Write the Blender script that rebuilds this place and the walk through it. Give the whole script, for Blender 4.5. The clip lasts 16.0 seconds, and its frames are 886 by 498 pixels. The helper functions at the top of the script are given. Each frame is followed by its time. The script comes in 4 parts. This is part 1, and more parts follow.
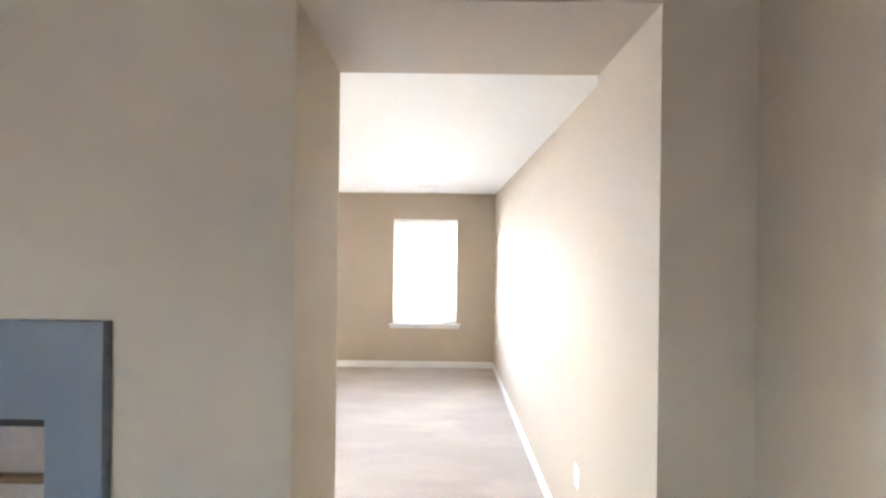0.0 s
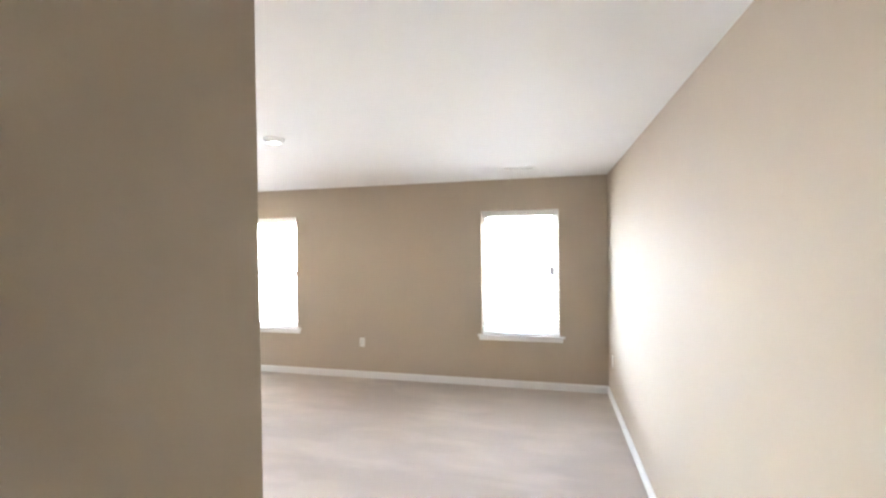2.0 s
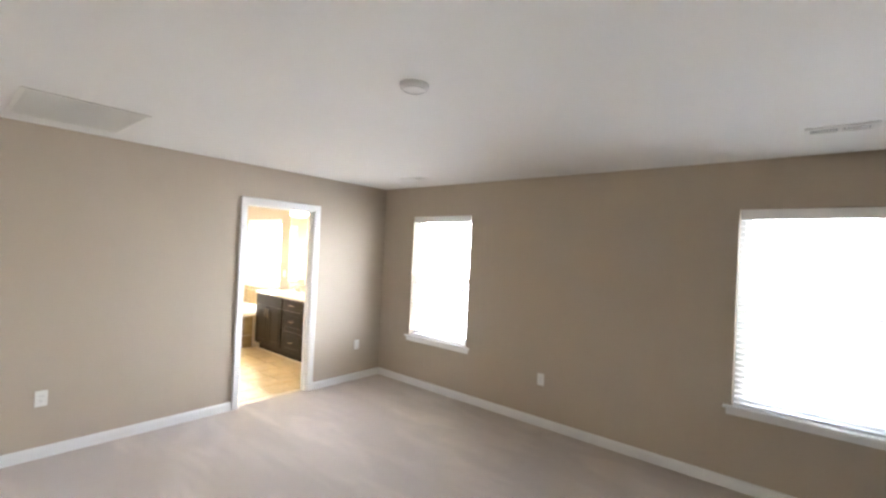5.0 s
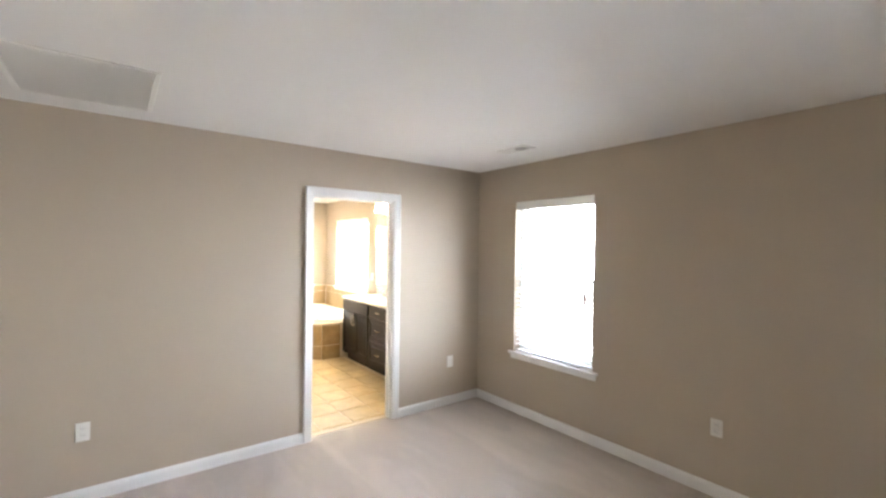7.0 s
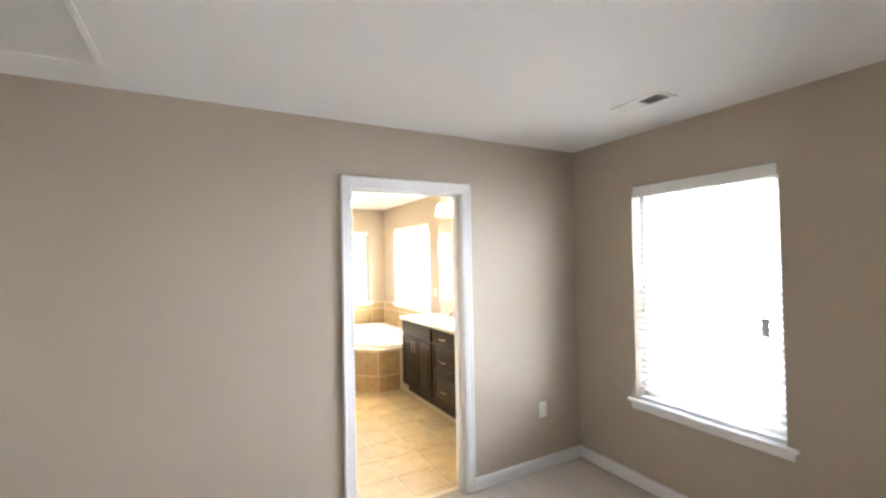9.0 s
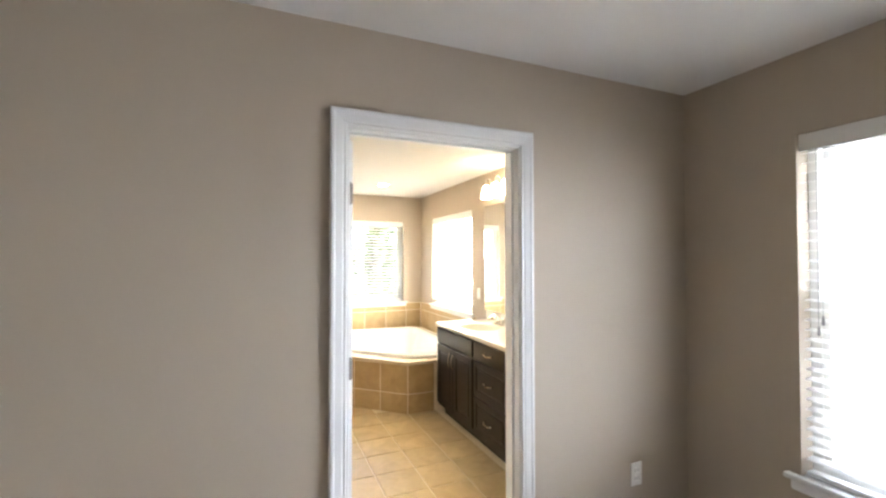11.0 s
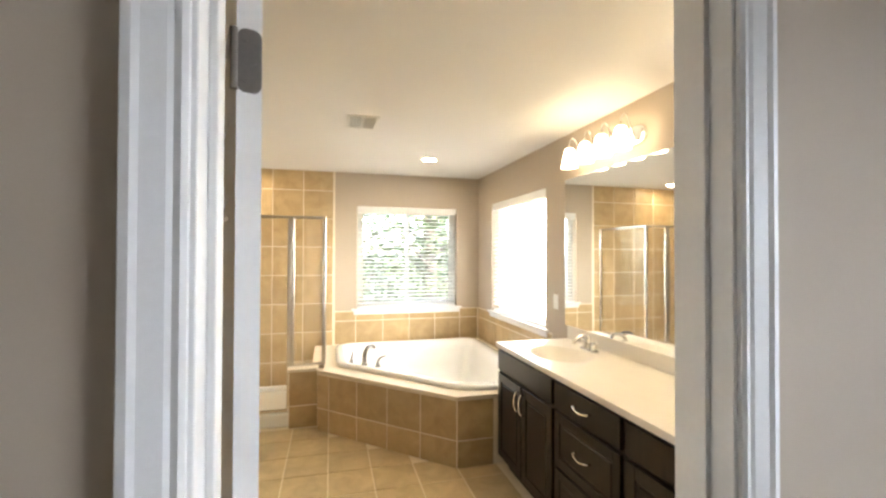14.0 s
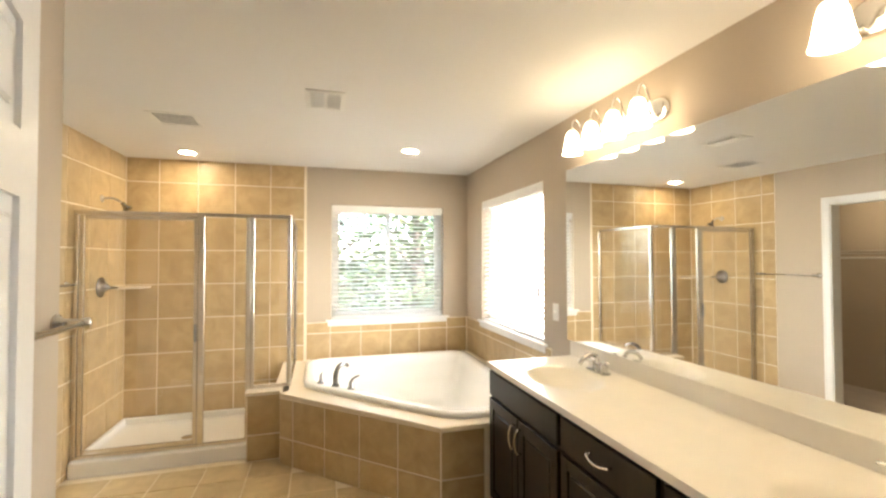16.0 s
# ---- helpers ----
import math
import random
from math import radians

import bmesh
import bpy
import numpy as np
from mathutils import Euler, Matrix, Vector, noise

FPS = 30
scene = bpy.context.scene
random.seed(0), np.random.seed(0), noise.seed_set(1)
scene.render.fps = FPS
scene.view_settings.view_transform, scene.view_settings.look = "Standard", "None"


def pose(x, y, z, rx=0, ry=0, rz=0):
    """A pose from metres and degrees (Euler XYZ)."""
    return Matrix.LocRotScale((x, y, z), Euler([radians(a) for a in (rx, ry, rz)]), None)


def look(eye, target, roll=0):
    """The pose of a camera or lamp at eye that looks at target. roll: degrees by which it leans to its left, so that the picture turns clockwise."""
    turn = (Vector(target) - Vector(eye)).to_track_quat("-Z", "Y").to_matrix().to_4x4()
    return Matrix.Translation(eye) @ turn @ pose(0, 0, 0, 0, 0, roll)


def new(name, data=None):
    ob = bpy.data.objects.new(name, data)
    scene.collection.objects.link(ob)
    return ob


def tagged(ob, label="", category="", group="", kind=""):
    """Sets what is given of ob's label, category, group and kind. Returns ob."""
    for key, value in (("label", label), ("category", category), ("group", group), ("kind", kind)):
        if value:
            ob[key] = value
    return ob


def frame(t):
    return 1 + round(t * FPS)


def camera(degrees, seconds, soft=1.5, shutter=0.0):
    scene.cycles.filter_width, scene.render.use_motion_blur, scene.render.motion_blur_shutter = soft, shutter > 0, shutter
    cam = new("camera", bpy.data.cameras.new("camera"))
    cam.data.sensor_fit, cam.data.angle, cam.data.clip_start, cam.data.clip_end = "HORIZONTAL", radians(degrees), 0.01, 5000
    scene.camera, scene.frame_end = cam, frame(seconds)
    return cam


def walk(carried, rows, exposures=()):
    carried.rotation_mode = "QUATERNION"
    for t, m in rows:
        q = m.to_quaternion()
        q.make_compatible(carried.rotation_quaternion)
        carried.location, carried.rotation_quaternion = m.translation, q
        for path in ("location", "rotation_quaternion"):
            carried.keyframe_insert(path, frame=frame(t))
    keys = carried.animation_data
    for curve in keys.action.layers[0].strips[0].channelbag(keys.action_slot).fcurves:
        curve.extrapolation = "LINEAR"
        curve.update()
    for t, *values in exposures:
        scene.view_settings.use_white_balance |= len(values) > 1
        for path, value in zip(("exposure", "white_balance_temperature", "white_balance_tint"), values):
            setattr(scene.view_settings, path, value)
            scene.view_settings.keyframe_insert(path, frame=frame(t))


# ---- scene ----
cam = camera(92.0, 16.0, soft=2.5)
PATH = [
    (0, (-0.712, -6.003, 1.664), (-0.716, -4.003, 1.664), 0.7),
    (0.5, (-0.706, -5.746, 1.661), (-0.81, -3.749, 1.638), 0.3),
    (1, (-0.693, -5.492, 1.67), (-0.902, -3.503, 1.637), -0.1),
    (1.5, (-0.667, -5.26, 1.685), (-1.009, -3.289, 1.653), -0.6),
    (2, (-0.637, -5.054, 1.683), (-1.116, -3.113, 1.664), -0.8),
    (2.5, (-0.602, -4.841, 1.664), (-1.249, -2.949, 1.669), -0.2),
    (3, (-0.646, -4.62, 1.672), (-1.438, -2.784, 1.691), 0.3),
    (3.5, (-0.722, -4.43, 1.684), (-1.65, -2.659, 1.712), 0.9),
    (4, (-0.797, -4.238, 1.687), (-1.862, -2.546, 1.712), 1.7),
    (4.5, (-0.938, -4.084, 1.683), (-2.111, -2.465, 1.703), 2.4),
    (5, (-1.062, -3.87, 1.66), (-2.342, -2.334, 1.671), 2.7),
    (7.5, (-2.074, -3.004, 1.613), (-3.713, -1.858, 1.623), -0.1),
    (8, (-2.319, -2.871, 1.61), (-3.999, -1.787, 1.641), -0.7),
    (8.5, (-2.558, -2.748, 1.613), (-4.276, -1.726, 1.65), -0.8),
    (9, (-2.797, -2.619, 1.609), (-4.546, -1.649, 1.649), -1.1),
    (11.5, (-3.874, -2.066, 1.532), (-5.731, -1.325, 1.567), 0.8),
    (12, (-4.079, -1.996, 1.531), (-5.949, -1.286, 1.557), 1.5),
    (12.5, (-4.247, -1.922, 1.531), (-6.129, -1.245, 1.558), 0.9),
    (13, (-4.439, -1.826, 1.534), (-6.342, -1.211, 1.557), 0.7),
    (13.5, (-4.611, -1.768, 1.527), (-6.535, -1.223, 1.55), 0.5),
    (14, (-4.771, -1.7, 1.524), (-6.704, -1.187, 1.549), 0.2),
    (14.5, (-4.916, -1.648, 1.52), (-6.849, -1.135, 1.552), -0.1),
    (15, (-5.024, -1.602, 1.508), (-6.948, -1.059, 1.553), -0.0),
    (15.5, (-5.125, -1.56, 1.511), (-7.046, -1.005, 1.559), -0.2),
    (16, (-5.219, -1.515, 1.517), (-7.141, -0.961, 1.563), -0.1),
]
walk(cam, [(t, look(eye, target, roll)) for t, eye, target, roll in PATH],
     exposures=[(0.0, 6.8), (1.0, 6.5), (2.0, 6.3), (3.0, 6.1), (3.5, 5.85), (5.0, 5.42), (7.5, 5.27), (9.0, 5.12), (11.5, 4.5), (12.5, 4.33), (14.0, 4.05), (16.0, 3.92)])

# ---- world, sun, window light ----
CE = 2.44
world = bpy.data.worlds.new("sky")
scene.world = world
world.use_nodes = True
wn = world.node_tree.nodes
sky = wn.new("ShaderNodeTexSky")
sky.sky_type = "NISHITA"
sky.sun_disc = False
sky.sun_elevation = radians(48)
sky.sun_rotation = radians(90)
wn["Background"].inputs["Strength"].default_value = 0.15
world.node_tree.links.new(sky.outputs[0], wn["Background"].inputs["Color"])
sun = new("sun", bpy.data.lights.new("sun", "SUN"))
sun.data.energy = 2.0
sun.data.angle = radians(0.5)
sun.data.color = (1.0, 0.95, 0.88)
sun.matrix_world = look((8, 0, 9), (0, 0, 0))


def window_light(name, centre, target, w, h, power, colour=(0.90, 0.92, 1.0)):
    lamp = new(name, bpy.data.lights.new(name, "AREA"))
    lamp.data.shape, lamp.data.size, lamp.data.size_y = "RECTANGLE", w, h
    lamp.data.energy, lamp.data.color = power, colour
    lamp.matrix_world = look(centre, target)
    return lamp


window_light("daylight_a", (-4.334, 0.50, 1.42), (-4.334, -1.0, 1.25), 1.25, 1.75, 4.85)
window_light("daylight_b", (-0.968, 0.50, 1.42), (-0.968, -1.0, 1.25), 1.25, 1.75, 2.35)
window_light("daylight_bath", (-8.64, 0.25, 1.48), (-8.64, -1, 1.48), 1.2, 1.13, 6.6, (1.0, 0.945, 0.82))
# Hall window is unseen and added; this pink-tinted lamp in it brightens the hall.
window_light("hall_fill", (-2.4, -8.76, 1.5), (-2.4, -7, 1.5), 0.88, 0.88, 0.082, (1.0, 0.73, 0.66))


# ---- materials ----
def base_mat(name, rough=0.6, metal=0.0):
    m = bpy.data.materials.new(name)
    m.use_nodes = True
    b = m.node_tree.nodes["Principled BSDF"]
    b.inputs["Roughness"].default_value = rough
    b.inputs["Metallic"].default_value = metal
    return m, m.node_tree.nodes, m.node_tree.links, b


def surface(name, rgb, rough=0.6, metal=0.0, grain=200.0, bump=0.1, vary=0.06, blotch=1.5, per_object=0.0, dist=0.002, coat=0.0):
    """Colour with fine grain and slow blotches, a bump of the same grain, and a little change from piece to piece."""
    m, n, l, b = base_mat(name, rough, metal)
    fine = n.new("ShaderNodeTexNoise")
    fine.inputs["Scale"].default_value, fine.inputs["Detail"].default_value = grain, 3
    slow = n.new("ShaderNodeTexNoise")
    slow.inputs["Scale"].default_value, slow.inputs["Detail"].default_value = blotch, 4
    geo = n.new("ShaderNodeNewGeometry")
    for t in (fine, slow):
        l.new(geo.outputs["Position"], t.inputs["Vector"])
    add = n.new("ShaderNodeMath")
    add.operation = "ADD"
    l.new(fine.outputs["Fac"], add.inputs[0])
    l.new(slow.outputs["Fac"], add.inputs[1])
    mr = n.new("ShaderNodeMapRange")
    mr.inputs["From Min"].default_value, mr.inputs["From Max"].default_value = 0.6, 1.4
    mr.inputs["To Min"].default_value, mr.inputs["To Max"].default_value = 1 - vary, 1 + vary
    l.new(add.outputs[0], mr.inputs["Value"])
    last = mr.outputs[0]
    if per_object:
        oi = n.new("ShaderNodeObjectInfo")
        r = n.new("ShaderNodeMapRange")
        r.inputs["To Min"].default_value, r.inputs["To Max"].default_value = 1 - per_object, 1 + per_object
        l.new(oi.outputs["Random"], r.inputs["Value"])
        mul = n.new("ShaderNodeMath")
        mul.operation = "MULTIPLY"
        l.new(last, mul.inputs[0])
        l.new(r.outputs[0], mul.inputs[1])
        last = mul.outputs[0]
    mix = n.new("ShaderNodeVectorMath")
    mix.operation = "SCALE"
    mix.inputs[0].default_value = rgb
    l.new(last, mix.inputs["Scale"])
    l.new(mix.outputs[0], b.inputs["Base Color"])
    if bump:
        bp = n.new("ShaderNodeBump")
        bp.inputs["Strength"].default_value, bp.inputs["Distance"].default_value = bump, dist
        l.new(fine.outputs["Fac"], bp.inputs["Height"])
        l.new(bp.outputs[0], b.inputs["Normal"])
    b.inputs["Coat Weight"].default_value = coat
    return m


CTURN = -4


def carpet_mat():
    """Cut-pile carpet: tuft grain, and broad strokes where the pile lies the other way."""
    m, n, l, b = base_mat("carpet", 0.95)
    geo = n.new("ShaderNodeNewGeometry")
    tuft = n.new("ShaderNodeTexNoise")
    tuft.inputs["Scale"].default_value, tuft.inputs["Detail"].default_value = 260, 3
    l.new(geo.outputs["Position"], tuft.inputs["Vector"])
    lanes = []
    for turn, size, seed in ((CTURN, (0.75, 3.0, 1), 0.0), (CTURN - 24, (0.9, 2.2, 1), 7.3)):
        mp = n.new("ShaderNodeMapping")
        mp.inputs["Location"].default_value = (seed, seed, 0)
        mp.inputs["Rotation"].default_value = (0, 0, radians(-turn))
        mp.inputs["Scale"].default_value = size
        l.new(geo.outputs["Position"], mp.inputs["Vector"])
        stroke = n.new("ShaderNodeTexNoise")
        stroke.inputs["Scale"].default_value, stroke.inputs["Detail"].default_value = 1.15, 3
        stroke.inputs["Distortion"].default_value = 0.5
        l.new(mp.outputs[0], stroke.inputs["Vector"])
        lane = n.new("ShaderNodeMapRange")
        lane.interpolation_type = "SMOOTHSTEP"
        for k, v in (("From Min", 0.47), ("From Max", 0.64), ("To Min", 0.965), ("To Max", 1.075)):
            lane.inputs[k].default_value = v
        l.new(stroke.outputs["Fac"], lane.inputs["Value"])
        lanes.append(lane)
    sharp = n.new("ShaderNodeMath")
    sharp.operation = "MULTIPLY"
    l.new(lanes[0].outputs[0], sharp.inputs[0])
    l.new(lanes[1].outputs[0], sharp.inputs[1])
    gr = n.new("ShaderNodeMapRange")
    for k, v in (("From Min", 0.3), ("From Max", 0.7), ("To Min", 0.8), ("To Max", 1.15)):
        gr.inputs[k].default_value = v
    l.new(tuft.outputs["Fac"], gr.inputs["Value"])
    mul = n.new("ShaderNodeMath")
    mul.operation = "MULTIPLY"
    l.new(sharp.outputs[0], mul.inputs[0])
    l.new(gr.outputs[0], mul.inputs[1])
    sc = n.new("ShaderNodeVectorMath")
    sc.operation = "SCALE"
    sc.inputs[0].default_value = (0.53, 0.458, 0.40)
    l.new(mul.outputs[0], sc.inputs["Scale"])
    l.new(sc.outputs[0], b.inputs["Base Color"])
    bp = n.new("ShaderNodeBump")
    bp.inputs["Strength"].default_value, bp.inputs["Distance"].default_value = 0.7, 0.006
    l.new(tuft.outputs["Fac"], bp.inputs["Height"])
    l.new(bp.outputs[0], b.inputs["Normal"])
    b.inputs["Sheen Weight"].default_value = 0.25
    return m


def tile_mat(name, rgb, per_object=0.07, rough=0.31):
    """Glazed ceramic with cloudy mottling and fine pits."""
    m, n, l, b = base_mat(name, rough)
    geo = n.new("ShaderNodeNewGeometry")
    oi = n.new("ShaderNodeObjectInfo")
    shift = n.new("ShaderNodeVectorMath")
    shift.operation = "ADD"
    l.new(geo.outputs["Position"], shift.inputs[0])
    l.new(oi.outputs["Random"], shift.inputs[1])
    cloud = n.new("ShaderNodeTexNoise")
    for k, v in (("Scale", 7.0), ("Detail", 6.0), ("Roughness", 0.62), ("Distortion", 0.5)):
        cloud.inputs[k].default_value = v
    l.new(shift.outputs[0], cloud.inputs["Vector"])
    ramp = n.new("ShaderNodeValToRGB")
    ramp.color_ramp.elements[0].position, ramp.color_ramp.elements[1].position = 0.3, 0.72
    ramp.color_ramp.elements[0].color = (rgb[0] * 0.80, rgb[1] * 0.76, rgb[2] * 0.70, 1)
    ramp.color_ramp.elements[1].color = (rgb[0] * 1.12, rgb[1] * 1.12, rgb[2] * 1.14, 1)
    l.new(cloud.outputs["Fac"], ramp.inputs["Fac"])
    r = n.new("ShaderNodeMapRange")
    r.inputs["To Min"].default_value, r.inputs["To Max"].default_value = 1 - per_object, 1 + per_object
    l.new(oi.outputs["Random"], r.inputs["Value"])
    sc = n.new("ShaderNodeVectorMath")
    sc.operation = "SCALE"
    l.new(ramp.outputs[0], sc.inputs[0])
    l.new(r.outputs[0], sc.inputs["Scale"])
    l.new(sc.outputs[0], b.inputs["Base Color"])
    pits = n.new("ShaderNodeTexNoise")
    pits.inputs["Scale"].default_value, pits.inputs["Detail"].default_value = 45, 4
    l.new(geo.outputs["Position"], pits.inputs["Vector"])
    bp = n.new("ShaderNodeBump")
    bp.inputs["Strength"].default_value, bp.inputs["Distance"].default_value = 0.12, 0.002
    l.new(pits.outputs["Fac"], bp.inputs["Height"])
    l.new(bp.outputs[0], b.inputs["Normal"])
    return m


def wood_mat(name, dark, light, rough=0.32):
    m, n, l, b = base_mat(name, rough)
    tc = n.new("ShaderNodeTexCoord")
    mp = n.new("ShaderNodeMapping")
    mp.inputs["Scale"].default_value = (22, 22, 1.6)
    l.new(tc.outputs["Object"], mp.inputs["Vector"])
    g = n.new("ShaderNodeTexNoise")
    for k, v in (("Scale", 2.5), ("Detail", 8.0), ("Distortion", 0.8)):
        g.inputs[k].default_value = v
    l.new(mp.outputs[0], g.inputs["Vector"])
    ramp = n.new("ShaderNodeValToRGB")
    ramp.color_ramp.elements[0].position, ramp.color_ramp.elements[1].position = 0.35, 0.7
    ramp.color_ramp.elements[0].color, ramp.color_ramp.elements[1].color = (*dark, 1), (*light, 1)
    l.new(g.outputs["Fac"], ramp.inputs["Fac"])
    l.new(ramp.outputs[0], b.inputs["Base Color"])
    bp = n.new("ShaderNodeBump")
    bp.inputs["Strength"].default_value, bp.inputs["Distance"].default_value = 0.08, 0.001
    l.new(g.outputs["Fac"], bp.inputs["Height"])
    l.new(bp.outputs[0], b.inputs["Normal"])
    return m


def glass_mat(name, tint=(1, 1, 1), rough=0.0):
    m, n, l, b = base_mat(name, rough)
    b.inputs["Base Color"].default_value = (*tint, 1)
    b.inputs["Transmission Weight"].default_value = 1.0
    b.inputs["IOR"].default_value = 1.45
    return m


def glow_mat(name, rgb, strength):
    m, n, l, b = base_mat(name, 0.4)
    b.inputs["Base Color"].default_value = (0.85, 0.82, 0.75, 1)
    b.inputs["Emission Color"].default_value = (*rgb, 1)
    b.inputs["Emission Strength"].default_value = strength
    return m


PAINT = surface("beige_wall_paint", (0.49, 0.417, 0.328), 0.78, grain=420, bump=0.12, vary=0.025, dist=0.001)
WHITE = surface("white_ceiling_paint", (0.80, 0.79, 0.77), 0.8, grain=300, bump=0.15, vary=0.02, dist=0.001)
TRIM = surface("white_trim_paint", (0.80, 0.80, 0.79), 0.32, grain=90, bump=0.03, vary=0.03, dist=0.001)
CARPET = carpet_mat()
FLOOR_TILE = tile_mat("tan_floor_tile", (0.58, 0.46, 0.265))
WALL_TILE = tile_mat("tan_wall_tile", (0.49, 0.365, 0.198))
GROUT = surface("pale_grout", (0.82, 0.74, 0.60), 0.9, grain=150, bump=0.3, vary=0.1)
DECKSTONE = surface("cream_deck_edge", (0.66, 0.57, 0.44), 0.4, grain=30, bump=0.03, vary=0.06)
ACRYLIC = surface("white_acrylic", (0.84, 0.83, 0.81), 0.12, grain=20, bump=0.0, vary=0.015, coat=0.4)
MARBLE = surface("cream_cultured_marble", (0.78, 0.74, 0.67), 0.34, grain=9, bump=0.0, vary=0.035, blotch=3)
ESPRESSO = wood_mat("espresso_stained_wood", (0.006, 0.0036, 0.0026), (0.017, 0.009, 0.006), 0.42)
FRAME = surface("satin_aluminium", (0.70, 0.66, 0.60), 0.27, 1.0, grain=160, bump=0.02, vary=0.05)
CHROME = surface("brushed_chrome", (0.74, 0.72, 0.69), 0.16, 1.0, grain=160, bump=0.02, vary=0.05)
NICKEL = surface("satin_nickel", (0.52, 0.49, 0.45), 0.33, 1.0, grain=200, bump=0.03, vary=0.08)
MIRROR = surface("silvered_mirror", (0.90, 0.91, 0.90), 0.0, 1.0, bump=0.0, vary=0.0)
GLASS = glass_mat("clear_glass")
PLASTIC = surface("white_plastic", (0.80, 0.79, 0.75), 0.35, grain=60, bump=0.02, vary=0.03)
def thin_white(name, rgb, share):
    """Thin white vinyl: part of the light comes through."""
    m = surface(name, rgb, 0.45, grain=50, bump=0.03, vary=0.03)
    n, l = m.node_tree.nodes, m.node_tree.links
    tr = n.new("ShaderNodeBsdfTranslucent")
    tr.inputs["Color"].default_value = (*rgb, 1)
    mx = n.new("ShaderNodeMixShader")
    mx.inputs["Fac"].default_value = share
    l.new(n["Principled BSDF"].outputs[0], mx.inputs[1])
    l.new(tr.outputs[0], mx.inputs[2])
    l.new(mx.outputs[0], n["Material Output"].inputs["Surface"])
    return m


VANE = thin_white("white_vinyl_slat", (0.83, 0.82, 0.80), 0.35)
SLAT = surface("white_blind_slat", (0.83, 0.82, 0.80), 0.45, grain=50, bump=0.03, vary=0.03)
# Firebox lining, pale pink so that its colour stands in for the glass reflection.
REFLECT_LINING = surface("reflection_toned_lining", (0.62, 0.53, 0.46), 0.8, grain=40, bump=0.2, vary=0.1)
FILTER = surface("pale_filter_cloth", (0.56, 0.55, 0.53), 0.9, grain=120, bump=0.2, vary=0.08)
HINGE = surface("grey_satin_metal", (0.22, 0.205, 0.19), 0.42, 0.6, grain=150, bump=0.03, vary=0.1)
GREY = surface("grey_metal_shade", (0.16, 0.16, 0.16), 0.6, grain=80, bump=0.05, vary=0.1)
TAG = surface("grey_tag", (0.36, 0.36, 0.36), 0.7, grain=60, bump=0.05, vary=0.15)
# Black metal trim; also colours flat pieces that stand in for shaded openings.
DARK = surface("dark_trim_and_shade", (0.03, 0.028, 0.025), 0.8, grain=80, bump=0.1, vary=0.2)
WIRE = surface("white_coated_wire", (0.75, 0.74, 0.70), 0.4, bump=0.0, vary=0.03)
SHADE = glow_mat("lit_frosted_shade", (1.0, 0.80, 0.53), 0.9)
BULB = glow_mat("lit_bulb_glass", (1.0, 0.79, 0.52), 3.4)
CAN = glow_mat("lit_lamp_lens", (1.0, 0.82, 0.55), 14.0)
SLATE = surface("blue_grey_paint", (0.165, 0.185, 0.22), 0.4, grain=90, bump=0.04, vary=0.05)
# Chrome with dark reflections put into its colour, for tub and shower fittings.
DARK_REFLECT_CHROME = surface("chrome_dark_reflections", (0.30, 0.29, 0.28), 0.18, 1.0, grain=160, bump=0.02, vary=0.05)
BRASS = surface("antique_brass", (0.30, 0.19, 0.10), 0.35, 1.0, grain=100, bump=0.03, vary=0.1)
LEAF = surface("green_leaves", (0.095, 0.13, 0.05), 0.6, grain=6, bump=0.0, vary=0.35, blotch=1.2)
BARK = surface("tree_bark", (0.13, 0.10, 0.075), 0.9, grain=25, bump=0.6, vary=0.3, dist=0.02)
GRASS = surface("lawn", (0.10, 0.095, 0.06), 0.9, grain=20, bump=0.6, vary=0.3, dist=0.03)
SIDING = surface("outer_siding", (0.45, 0.43, 0.40), 0.7, grain=30, bump=0.1, vary=0.06)


# ---- mesh helpers ----
def finish(name, bm, material, smooth=False):
    bmesh.ops.recalc_face_normals(bm, faces=bm.faces)
    me = bpy.data.meshes.new(name)
    bm.to_mesh(me)
    bm.free()
    me.materials.append(material)
    if smooth:
        for p in me.polygons:
            p.use_smooth = True
    return me


def part(name, bm, material, parent=None, label="", smooth=False, m=None):
    """One mesh object, under a thing or a part when a parent is given."""
    ob = new(name, bm if isinstance(bm, bpy.types.Mesh) else finish(name, bm, material, smooth))
    if m is not None:
        ob.matrix_basis = m
    if parent is not None:
        ob.parent = parent
    if label:
        ob["label"] = label
    return ob


def thing(name, label, category, group="", kind="", m=None):
    ob = new(name)
    ob.empty_display_size = 0.1
    if m is not None:
        ob.matrix_basis = m
    return tagged(ob, label, category, group, kind)


def bx(bm, x0, x1, y0, y1, z0, z1, bevel=0.0, seg=1):
    made = bmesh.ops.create_cube(bm, size=1.0, matrix=Matrix.Translation(((x0 + x1) / 2, (y0 + y1) / 2, (z0 + z1) / 2)) @ Matrix.Diagonal((abs(x1 - x0), abs(y1 - y0), abs(z1 - z0), 1)))
    if bevel:
        edges = list({e for v in made["verts"] for e in v.link_edges})
        bmesh.ops.bevel(bm, geom=edges, offset=bevel, segments=seg, affect="EDGES", profile=0.5)
    return bm


def box(x0, x1, y0, y1, z0, z1, bevel=0.0, seg=1):
    return bx(bmesh.new(), x0, x1, y0, y1, z0, z1, bevel, seg)


